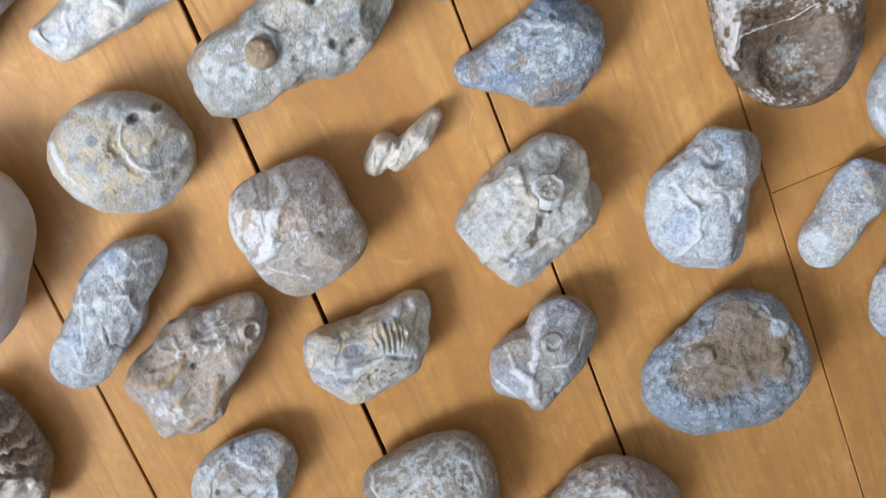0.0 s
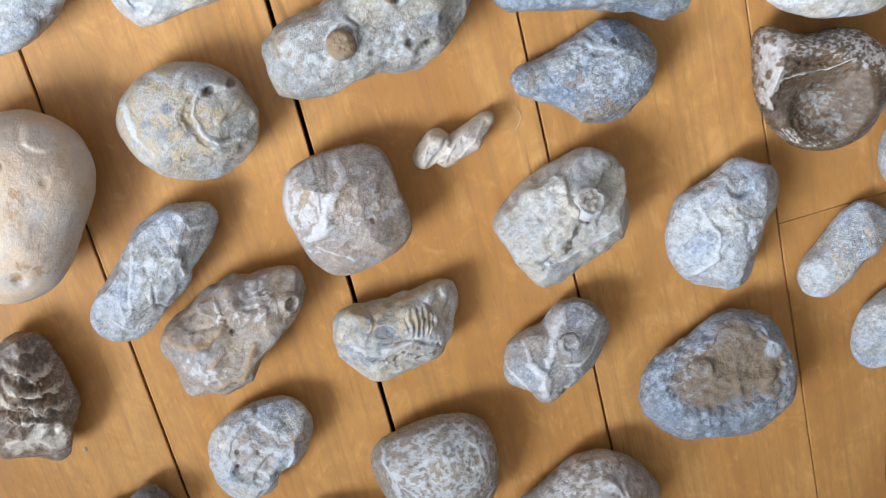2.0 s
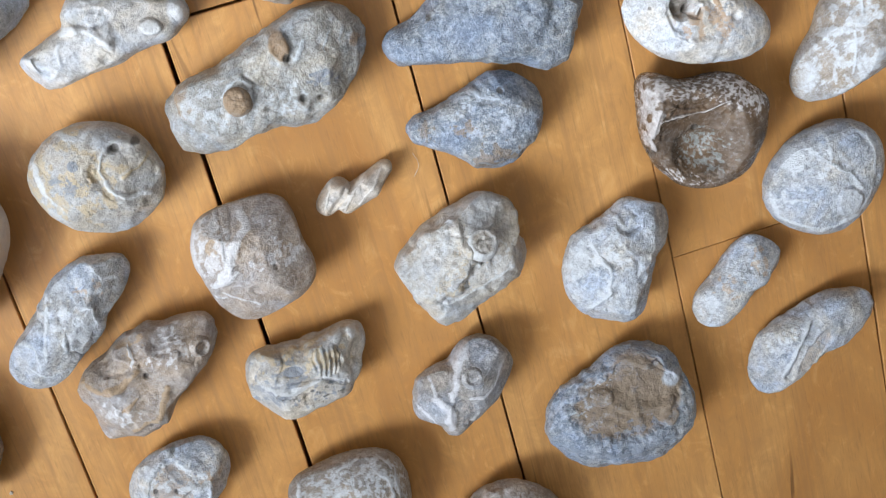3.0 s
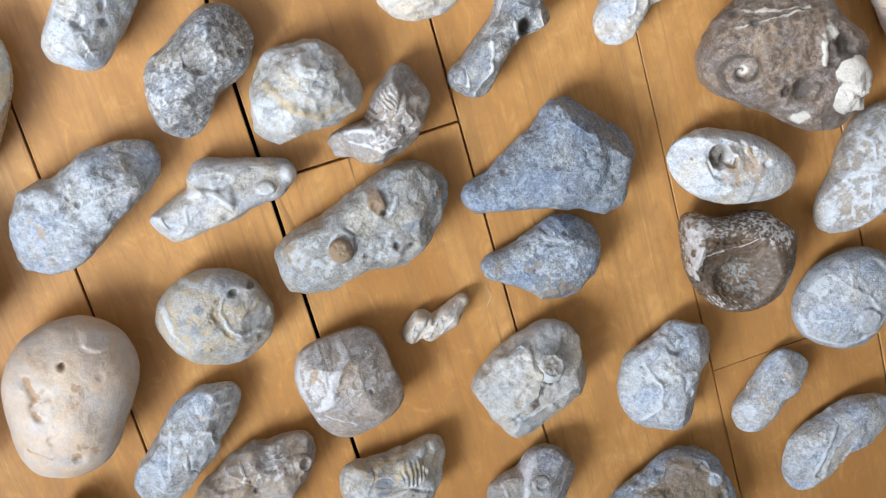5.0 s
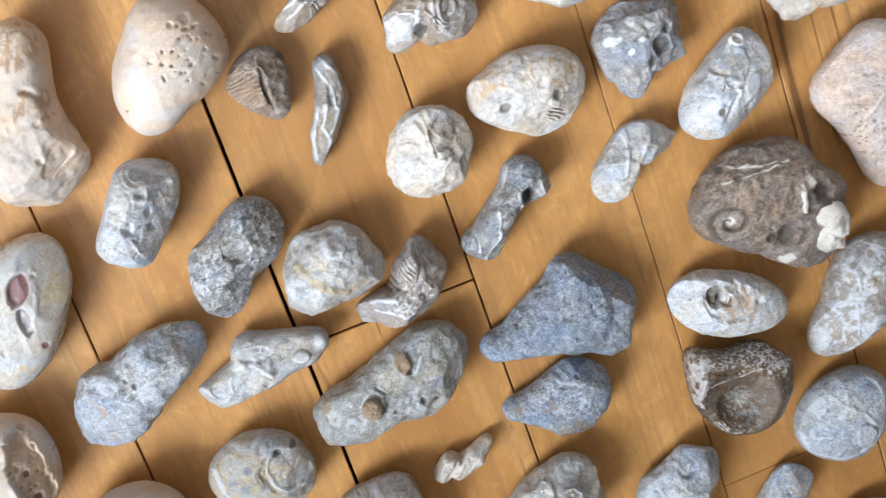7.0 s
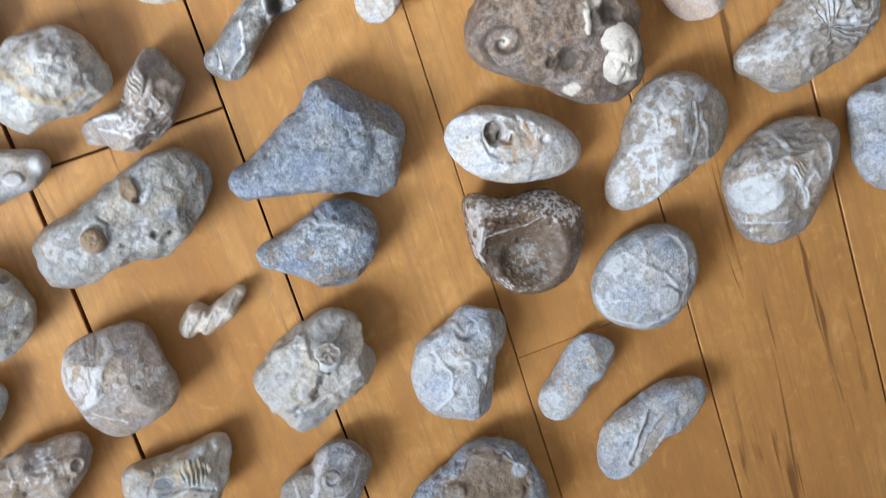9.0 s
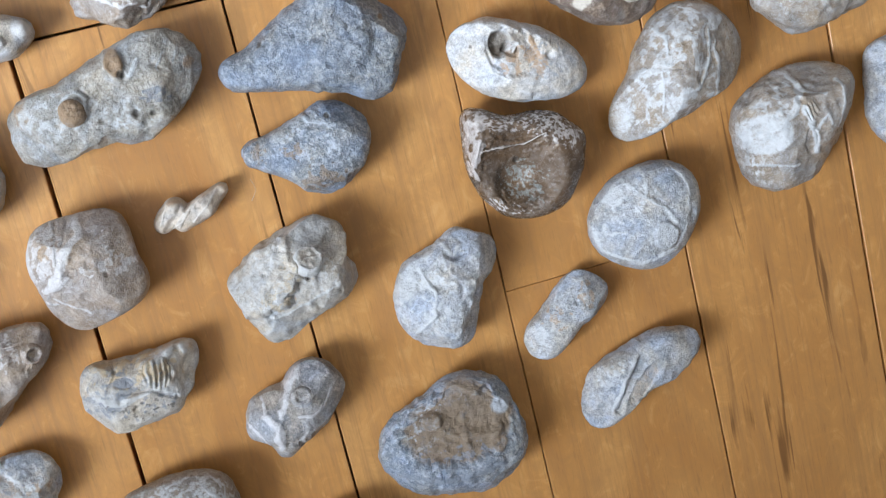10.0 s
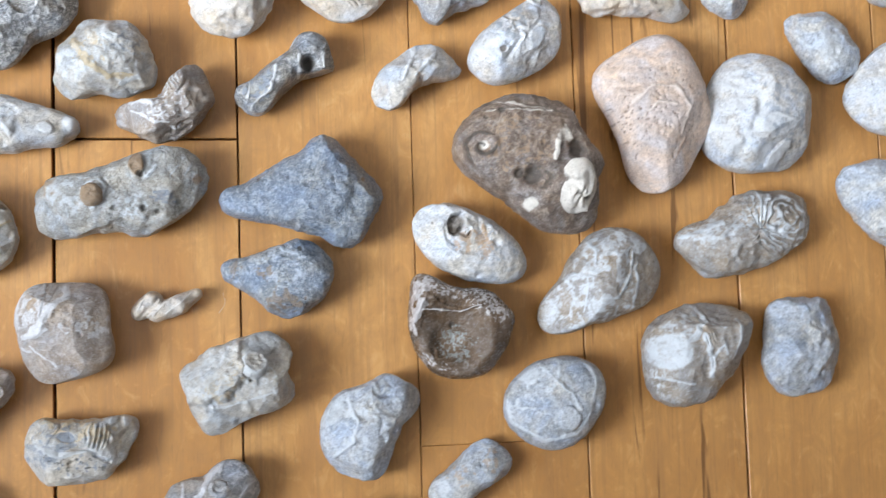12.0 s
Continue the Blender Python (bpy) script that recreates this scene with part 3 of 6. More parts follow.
def inlay(ob, what, x, y, z, r, deep, kind, seed, tilt):
    """A small fossil part set into a stone's upper face."""
    count, rows = 40, 12
    s = np.linspace(0.06, 1, rows)
    th = np.linspace(0, 2 * np.pi, count, endpoint=False)
    if what == "ring":
        profile = np.exp(-((s - 0.68) / 0.2) ** 2) * 0.8 - 0.25
    elif what == "disc":
        profile = 0.45 * (1 - s ** 6) + 0.16 * np.exp(-((s - 0.8) / 0.12) ** 2)
    else:
        profile = (1 - s ** 2.4) ** 0.6
    profile = profile - 0.5 * np.clip((s - 0.9) / 0.1, 0, 1)
    X = (s[:, None] * np.cos(th)[None] * r).ravel()
    Y = (s[:, None] * np.sin(th)[None] * r).ravel()
    Z = np.repeat(profile, count) * deep
    P = np.stack([X, Y, Z], 1)
    wobble = fbm(P / (0.9 * r) + 3, seed + 91, 3)
    grow = 1 + 0.06 * wobble
    P[:, 0] *= grow
    P[:, 1] *= grow
    P[:, 2] += 0.12 * deep * fbm(P / 0.8, seed + 93, 2)
    M = np.zeros((len(P), 4))
    M[:, 1 if what == "knob" else 0] = 0.28 if what == "ring" else 0.85
    if what == "disc":
        M[:, 0] = np.repeat(np.clip(0.35 + 0.5 * np.exp(-((s - 0.85) / 0.16) ** 2), 0, 1), count)
    if what == "coral":
        P[:, 0] *= 0.8
        P[:, 1] *= 1.2
        for px, py, pr in ((-4.2, 4.2, 1.4), (3.4, -2.6, 1.6), (-0.6, -6.2, 0.7)):
            q = np.hypot(P[:, 0] - px, P[:, 1] - py) / pr
            P[:, 2] -= 1.8 * np.exp(-q ** 4)
            M[:, 2] = np.maximum(M[:, 2], 0.7 * np.exp(-(1.15 * q) ** 4))
        P[:, 2] += 1.1 * fbm(P / 3.0, seed + 95, 3)
    faces = []
    for i in range(rows - 1):
        for j in range(count):
            k = (j + 1) % count
            faces.append((i * count + j, (i + 1) * count + j, (i + 1) * count + k, i * count + k))
    faces.append(tuple(range(count)))
    name, label = INLAY[what]
    me = bpy.data.meshes.new(name)
    me.from_pydata((P / 1000).tolist(), [], faces)
    me.shade_smooth()
    colours = me.attributes.new("marks", "FLOAT_COLOR", "POINT")
    colours.data.foreach_set("color", np.concatenate([M[:, :3], np.ones((len(M), 1))], 1).astype(np.float32).ravel())
    me.materials.append(STONE[kind])
    part_ob = new(name, me)
    part_ob.parent = ob
    part_ob.location = (x / 1000, y / 1000, z / 1000)
    part_ob.rotation_euler = Vector((0, 0, 1)).rotation_difference(tilt.normalized()).to_euler()
    part_ob["label"] = label
    return part_ob


stone("fossil_stone", "warm", "rounded square grey-brown fossil stone with white shell veins", (4.3, 39.6), 15.1, 20, ((2, 0.049, 101), (3, 0.016, 29), (4, 0.07, 53), (5, 0.026, 42), (9, 0.007, 9),),
      2.9, 0.16, 0.06, (("flakes", 8.7, 2.4, 6.1, 6.7, -27, 1.6, 0.42, "p"), ("flakes", -9.3, 7.4, 5.0, 8.4, -27, 1.3, 0.68, "p"), ("plate", -8.3, 7.4, 1.7, 2.5, -27, -0.4, "t", 0.8), ("path", ((0.7, 16.4), (0.7, 11.4), (-3.3, 6.4), (-6.3, 1.4), (-10.3, -1.6)), 2.7, 1.2, "p"), ("path", ((-4.3, 16.4), (-5.3, 9.4), (-5.3, 5.4)), 0.8, -0.8, "d"), ("path", ((-1.3, 15.4), (-3.3, 9.4)), 0.7, -0.7, "d"), ("path", ((-5.3, 15.4), (-5.3, 9.4), (-6.3, 4.4)), 0.9, 0.6, "p"), ("path", ((-11.3, 12.4), (-13.3, 8.4), (-13.3, 3.4)), 1.8, 0.4, "p"), ("path", ((-11.3, -1.6), (-7.3, -1.6), (-4.3, 0.4)), 1.3, 0.5, "p"), ("path", ((-9.3, -4.6), (-5.3, -9.6), (-2.3, -11.6)), 0.7, 0.2, "p"), ("path", ((2.7, 15.4), (7.7, 15.4)), 1.4, 0.3, "p"), ("flakes", 0.7, 0.4, 1.8, 1.0, -47, 0.9, 0.7, "p"), ))
stone("fossil_stone", "butter", "angular pale grey fossil stone with a small round disc", (55.9, 22.6), 15.1, 20, ((2, 0.165, 24), (4, 0.069, 62), (5, 0.031, 36), (6, 0.038, 48), (7, 0.02, 33), (8, 0.013, 27), (10, 0.014, 26),),
      3.8, 0.42, 0.25, (("plate", -9.9, 3.4, 12.3, 9.8, 17, 3.4, "p", 0.4), ("plate", 5.1, 12.4, 7.9, 4.4, 7, 1.8, "p", 0.55), ("flakes", -3.9, 1.4, 5.5, 7.9, -38, 1.4, 0.5, "t"), ("flakes", -10.9, 6.4, 9.5, 7.9, -18, 1.4, 0.45, "p"), ("disc", 4.1, 5.4, 4.3, 3.2), ("path", ((-12.9, -6.6), (-4.9, -7.6), (3.1, -5.6), (11.1, -3.6)), 0.9, 0.5, "p"), ("flakes", 8.1, -0.6, 6.3, 7.9, 12, 1, 0.25, "p"), ("pit", 3.1, 0.4, 0.5, 0.5, "d"), ))
stone("flint_pebble", "lilac", "blue-grey bean-shaped flint pebble with a pale curved ridge", (95.6, 7.2), 14.7, 18, ((1, 0.034, 184), (2, 0.193, 52), (3, 0.133, 37), (4, 0.042, 34), (5, 0.012, 35), (6, 0.02, 27), (7, 0.033, 24), (8, 0.019, 24), (9, 0.011, 26), (10, 0.015, 26),),
      2.4, 0.28, 0.2, (("plate", -12.6, 5.8, 3.8, 7.3, -30, 0.5, "p", 0.85), ("plate", -10.6, -3.2, 3.8, 5.7, -38, -1.1, None, 0), ("plate", -0.6, -4.2, 5.4, 8.2, -38, 0.7, None, 0), ("path", ((-6.6, 8.8), (-4.6, 1.8), (-5.6, -4.2), (-11.6, -9.2)), 1, 1.2, "p"), ("path", ((7.4, 0.8), (4.4, -7.2), (-1.6, -12.2)), 1.2, 0.8, "p"), ("bump", 11.4, 10.8, 2.6, 1.2), ("plate", 4.4, 12.8, 4.1, 3.2, 2, -0.9, None, 0), ("path", ((0.4, 13.8), (4.4, 10.8), (6.4, 12.8)), 1, 0.8, "p"), ("flakes", -2.6, 10.8, 11.1, 9.5, 2, 1.5, 0.5, "p"), ("flakes", -6.6, -4.2, 9.5, 7.9, -18, 1.2, 0.3, "p"), ("path", ((-1.6, 8.8), (3.4, 1.8), (2.4, -2.2)), 0.8, -0.6, "d"), ))
stone("flint_stone", "lilac", "long blue-grey flint stone with chipped facets", (-44.3, 37.3), 12.3, 16, ((2, 0.467, 40), (3, 0.019, 80), (4, 0.143, 36), (5, 0.023, 28), (6, 0.041, 29), (7, 0.024, 31), (8, 0.028, 23), (9, 0.006, 32), (10, 0.021, 23),),
      3.2, 0.55, 0.2, (("plate", 4.3, -1.3, 7.9, 4.7, 50, 1.1, None, 0), ("path", ((4.3, 4.7), (0.3, -0.3), (-0.7, -5.3), (1.3, -8.3)), 0.9, -1, "d"), ("path", ((5.3, 4.7), (8.3, 3.7), (8.3, -1.3)), 0.8, 0.7, "p"), ("plate", -12.7, -5.3, 3.5, 3.8, -18, -0.7, "b", 0.4), ("path", ((-13.7, 0.7), (-9.7, -2.3), (-8.7, -6.3)), 1.2, 1.1, "p"), ("flakes", 4.3, 8.7, 12.6, 15.8, 12, 1.7, 0.55, "p"), ("path", ((-2.7, 6.7), (-5.7, 0.7), (-6.7, -5.3)), 0.9, 0.8, "p"), ("path", ((10.3, 12.7), (13.3, 8.7), (16.3, 7.7)), 1, 0.7, "p"), ("flakes", 9.3, 7.7, 4.0, 2.8, -18, 1.2, 0.5, "t"), ("path", ((-13.7, -6.3), (-7.7, -11.3), (-2.7, -11.3)), 0.9, 0.5, "p"), ("path", ((5.3, 12.7), (6.3, 7.7), (11.3, 5.7)), 0.9, -0.7, None), ))
stone("fossil_stone", "warm", "angular grey-brown stone with a tan shell edge", (-30.9, 17.0), 14.3, 16, ((1, 0.032, 185), (2, 0.295, 29), (3, 0.096, 23), (4, 0.053, 19), (5, 0.065, 20), (6, 0.022, 35), (7, 0.027, 18), (8, 0.022, 34), (9, 0.009, 27), (10, 0.008, 32),),
      3.4, 0.7, 0.3, (("path", ((-15.1, 5.0), (-11.1, 2.0), (-6.1, 2.0), (-1.1, 5.0)), 1.9, 1.7, "t"), ("plate", -7.1, 7.0, 5.1, 2.0, -5, -1, "t", 0.3), ("path", ((-8.1, -5.0), (-3.1, -2.0)), 1.1, 1, "t"), ("ring", 15.9, 5.0, 3, 1.2), ("flakes", -10.1, -5.0, 6.1, 3.1, -17, 1.3, 0.45, "p"), ("flakes", -1.1, 11.0, 5.0, 3.9, 3, 1.3, 0.45, "t"), ("path", ((4.9, -2.0), (-0.1, -9.0), (-7.1, -11.0)), 1.5, 0.9, "t"), ("flakes", 8.9, 8.0, 6.7, 5.6, -7, 1, 0.35, "p"), ("pit", 0.9, 3.0, 0.7, 0.8, "d"), ("plate", 11.9, 12.0, 4.5, 2.8, -7, 0.8, None, 0), ))
stone("fossil_stone", "butter", "small yellow-grey fossil stone with fine ribs", (7.9, 4.2), 12.6, 15, ((1, 0.035, 248), (2, 0.276, 6), (3, 0.084, 27), (4, 0.05, 31), (5, 0.058, 17), (6, 0.044, 26), (7, 0.016, 28), (8, 0.013, 20), (9, 0.022, 26), (10, 0.009, 30),),
      3.4, 0.5, 0.25, (("flakes", 1.1, 5.8, 11.1, 5.5, -8, 1.8, 0.55, "t"), ("flakes", -3.9, 0.8, 14.2, 7.9, -8, 1.3, 0.35, "b"), ("ribs", 6.1, 3.8, 4.2, -8, 1.35, 0.5, "p"), ("path", ((-3.9, 0.8), (3.1, -0.2), (8.1, -3.2)), 0.8, -1, "d"), ("path", ((-12.9, 1.8), (-4.9, -1.2), (5.1, -0.2)), 1.2, 0.8, "p"), ("plate", -2.9, 3.8, 2.8, 1.6, -13, -0.5, "b", 0.9), ("path", ((-5.9, 10.8), (-4.9, 6.8), (-6.9, 2.8)), 1.1, -0.9, "d"), ("plate", 10.1, 8.8, 1.4, 1.6, -18, 0.7, "p", 0.9), ("plate", 15.1, 8.8, 1.4, 1.4, -18, 0.6, "p", 0.9), ("flakes", -10.9, -2.2, 4.7, 3.2, -18, 1.1, 0.5, "b"), ("path", ((5.1, 10.8), (12.1, 10.8), (15.1, 6.8)), 0.9, 0.6, "p"), ("flakes", -0.9, -4.2, 9.5, 2.8, -8, 0.9, 0.4, "d"), ))
stone("fossil_stone", "grey", "dark grey pebble with white wavy shell bands", (46.6, -13.7), 12.0, 17, ((1, 0.015, 254), (2, 0.264, 28), (3, 0.073, 37), (4, 0.04, 70), (5, 0.012, 27), (6, 0.04, 8), (7, 0.016, 42), (8, 0.021, 18), (9, 0.022, 2),),
      2.5, 0.22, 0.12, (("path", ((3.4, 12.7), (-0.6, 7.7), (-4.6, 0.7)), 2, 0.7, "p"), ("path", ((-0.6, 14.7), (-3.6, 8.7)), 1.1, 0.4, "p"), ("path", ((5.4, 14.7), (2.4, 9.7)), 1, 0.4, "p"), ("path", ((-8.6, 1.7), (-5.6, -2.3), (-6.6, -8.3)), 2.3, 1.4, "p"), ("path", ((-12.6, 6.7), (-8.6, 6.7), (-8.6, 2.7)), 0.9, 0.6, "p"), ("path", ((-14.6, 2.7), (-12.6, -1.3), (-9.6, -7.3)), 0.9, 0.5, "p"), ("ring", 2.4, 4.7, 3.1, 0.7), ("path", ((0.4, -0.3), (3.4, -1.3), (8.4, -0.3), (11.4, 3.7)), 0.7, 0.5, "p"), ("flakes", 7.4, 12.7, 3.9, 2.2, -27, 1, 0.4, "p"), ("plate", -2.6, -4.3, 3.6, 4.5, -27, -0.6, "t", 0.3), ("path", ((-5.6, 8.7), (-3.6, 11.7)), 1.2, 0.2, "b"), ("plate", -10.6, -0.3, 2.8, 3.4, -27, -0.5, None, 0), ))
stone("flint_nodule", "blue", "large blue-grey flint with a broken tan hollow", (88.3, -35.9), 19.0, 19, ((1, 0.009, 353), (2, 0.113, 3), (3, 0.081, 62), (4, 0.015, 75), (5, 0.007, 68), (6, 0.006, 38), (7, 0.008, 41),),
      3.0, 0.3, 0.3, (("plate", 0.7, 4.9, 17.1, 10.1, -0, -3, "t", 1), ("plate", 5.7, 9.9, 9.8, 7.1, -43, -0.8, "t", 0.9), ("plate", -6.3, 8.9, 2.7, 2.5, -18, 1.7, "t", 0.8), ("path", ((-4.3, 5.9), (1.7, 1.9), (11.7, 0.9)), 2, 1.3, "t"), ("flakes", -2.3, -3.1, 11.1, 3.8, -13, 1.2, 0.6, "b"), ("path", ((-18.3, -4.1), (-4.3, -9.1), (10.7, -8.1)), 2, 0.8, "b"), ("bump", 13.7, 7.9, 2.8, 1.4, "p"), ("path", ((-18.3, 1.9), (-13.3, 6.9), (-2.3, 18.9)), 1.4, 0.9, None), ("plate", 10.7, -1.1, 2.5, 3.8, -18, 1, "t", 0.7), ("flakes", -14.3, 14.9, 9.5, 9.5, 22, 1, 0.35, "p"), ))
stone("flint_pebble", "lilac", "small lilac-grey pebble with a pale hollow", (-34.3, -16.5), 12.6, 15, ((1, 0.02, 141), (2, 0.191, 35), (3, 0.092, 14), (4, 0.021, 70), (5, 0.02, 44), (6, 0.019, 30), (7, 0.012, 11), (8, 0.013, 1), (9, 0.01, 34),),
      2.5, 0.4, 0.2, (("plate", -0.7, 2.5, 6.6, 7.3, -38, -1.9, "t", 0.6), ("plate", -1.7, -0.5, 4.4, 5.7, -18, -0.6, "t", 0.5), ("flakes", -3.7, 3.5, 15.8, 14.2, -18, 1.5, 0.5, "p"), ("pit", -4.7, 3.5, 0.7, 0.7, "d"), ("pit", -5.7, -0.5, 0.7, 0.7, "d"), ("flakes", 5.3, 9.5, 9.5, 4.7, 2, 1.2, 0.5, "b"), ("flakes", -2.7, -4.5, 9.5, 4.0, -18, 1, 0.45, "b"), ("pit", 2.3, 11.5, 0.8, 0.6, "d"), ("plate", 2.3, -3.5, 3.2, 6.3, -53, -1.2, None, 0), ("flakes", 9.3, 3.5, 4.7, 4.7, -18, 1.2, 0.4, "t"), ))
stone("clam_fossil", "olive", "rounded grey-brown clam fossil with white growth rings", (8.4, -38.0), 16.7, 20, ((2, 0.013, 148), (3, 0.062, 31), (4, 0.032, 48), (5, 0.006, 9), (6, 0.007, 19), (7, 0.012, 41),),
      2.2, 0.14, 0.12, (("flakes", 4.6, 6.0, 11.9, 9.8, -18, 0.9, 0.62, "p"), ("flakes", -6.4, 11.0, 5.4, 3.2, 2, 1.4, 0.6, "p"), ("bump", -11.4, 7.0, 1.7, 0.7, "p"), ("path", ((-12.4, 13.0), (-13.4, 3.0), (-12.4, -6.0), (-6.4, -12.0)), 0.8, 0.9, "p"), ("flakes", -7.4, -2.0, 11.1, 7.9, -48, 0.8, 0.4, "p"), ("path", ((-12.4, 4.0), (-12.4, -1.0), (-11.4, -5.0)), 0.6, 0.4, "p"), ("path", ((-11.4, 4.0), (-7.4, -2.0), (-1.4, -6.0), (7.6, -6.0)), 0.6, 0.35, "p"), ("path", ((-8.4, -6.0), (-2.4, -11.0), (6.6, -11.0), (12.6, -5.0)), 0.6, 0.4, "p"), ("path", ((-2.4, 17.0), (6.6, 17.0), (13.6, 10.0), (12.6, 1.0)), 0.7, 0.45, "p"), ("path", ((-1.4, 14.0), (6.6, 15.0), (11.6, 8.0), (10.6, -2.0)), 0.6, 0.35, "p"), ("path", ((-9.4, 2.0), (-4.4, -7.0), (2.6, -10.0)), 0.6, 0.3, "p"), ))
stone("snail_fossil", "warm", "large lumpy grey fossil with a spiral whorl", (43.0, -66.6), 20.2, 21, ((1, 0.012, 174), (2, 0.134, 39), (3, 0.065, 30), (4, 0.036, 7), (5, 0.047, 7), (6, 0.008, 3), (7, 0.016, 10), (8, 0.017, 6), (9, 0.008, 5), (10, 0.009, 3),),
      2.3, 0.4, 0.28, (("flakes", 3.0, 7.6, 23.7, 17.4, -18, 1.1, 0.62, "p"), ("rings", 5.0, 8.6, 9, 3.3, 0.5, "p"), ("bump", 5.0, 8.6, 2.2, 1.4, "p"), ("plate", 18.0, 11.6, 5.7, 6.6, -38, 1.6, "p", 0.4), ("plate", -10.0, 9.6, 7.9, 6.3, -53, 1.4, "p", 0.5), ("path", ((-17.0, 9.6), (-15.0, 2.6), (-11.0, -6.4)), 1.2, 0.8, "p"), ("path", ((-8.0, -3.4), (4.0, -6.4), (13.0, -1.4)), 1.4, 0.9, "p"), ("pit", -2.0, -0.4, 2, 1.2), ("path", ((5.0, 24.6), (7.0, 18.6)), 1.3, 0.8, "p"), ("plate", -2.0, 19.6, 7.1, 4.7, 2, 0.9, "p", 0.4), ))
stone("flint_pebble", "dark", "small dark grey two-lobed flint pebble", (-71.4, -28.8), 9.8, 13, ((1, 0.016, 159), (2, 0.244, 26), (3, 0.11, 17), (4, 0.098, 59), (5, 0.015, 38), (6, 0.022, 58), (7, 0.015, 43), (8, 0.017, 17), (9, 0.007, 8), (10, 0.008, 30),),
      2.3, 0.25, 0.1, (("path", ((-5.6, 8.8), (-2.6, 6.8), (-3.6, 1.8), (-7.6, -1.2)), 0.9, 0.6, "p"), ("path", ((3.4, 3.8), (2.4, -0.2), (6.4, -2.2), (10.4, 0.8)), 0.7, 0.5, "p"), ("path", ((0.4, 8.8), (3.4, 9.8), (6.4, 10.8)), 1.2, 0.4, "p"), ("plate", -0.6, 2.8, 2.7, 5.6, -37, -1.4, None, 0), ("bump", 8.4, 4.8, 3.8, 1), ))
stone("fossil_stone", "olive", "pointed grey-tan fossil stone with a white ring", (-28.8, -51.9), 13.0, 16, ((1, 0.012, 175), (2, 0.155, 16), (3, 0.055, 11), (4, 0.043, 4), (5, 0.025, 4), (6, 0.017, 7), (7, 0.017, 2), (8, 0.007, 0), (9, 0.008, 3),),
      2.2, 0.35, 0.2, (("flakes", -5.2, 6.9, 10.3, 7.9, -18, 1.5, 0.6, "p"), ("flakes", -4.2, 5.9, 4.7, 4.0, -18, 1.1, 0.6, "b"), ("ring", 5.8, 2.9, 2.7, 1.6), ("plate", 5.8, 2.9, 3.5, 4.1, -18, 0.7, "p", 0.85), ("path", ((-7.2, 12.9), (-0.2, 14.9), (7.8, 12.9)), 0.8, 0.4, "p"), ("path", ((-2.2, -1.1), (4.8, -2.1), (11.8, -3.1)), 1, 0.7, "t"), ))
stone("coral_fossil", "brown", "brown fossil coral with coarse diagonal ribs", (-83.3, 13.7), 13.4, 18, ((1, 0.016, 231), (2, 0.211, 78), (3, 0.063, 71), (4, 0.048, 76), (5, 0.047, 65), (6, 0.009, 29), (7, 0.02, 19), (9, 0.006, 35), (10, 0.007, 27),),
      2.6, 0.8, 0.3, (("ribs", 5.5, 6.3, 11.0, 60.0, 4.2, 1.1, "p"), ("patch", 2.0, -8.4, 5.0, "p", 0.8), ("patch", -3.0, -8.3, 5.0, "p", 0.8), ("patch", 10.6, 4.7, 4.0, "t", 0.5), ))
stone("limestone_lump", "cream", "large smooth cream limestone lump with a small hole", (-68.1, 63.0), 19.8, 26, ((1, 0.007, 102), (2, 0.145, 60), (3, 0.049, 13), (4, 0.01, 47), (5, 0.008, 3), (6, 0.007, 46),),
      2.4, 0.14, 0.05, (("pit", 3.1, 12.0, 0.9, 1.4, "d"), ("path", ((-6.9, 11.0), (-5.9, 5.0), (-6.9, 1.0)), 2.8, -1.8, "t"), ("flakes", 3.1, 4.0, 2.2, 4.1, -33, 1.4, 0.6, "t"), ("plate", 14.1, 16.0, 4.7, 4.1, -18, 0.7, "p", 0.5), ("bump", 0.1, -6.0, 7, 1.6), ("flakes", 1.1, -12.0, 5.4, 2.2, -18, 1.5, 0.5, "t"), ("pit", -0.9, 18.0, 4, 0.9), ("flakes", -2.9, 5.0, 3.5, 7.0, -18, 2, 0.5, "p"), ("path", ((-12.9, -7.0), (-7.9, -11.0)), 0.8, 0.4, "t"), ))
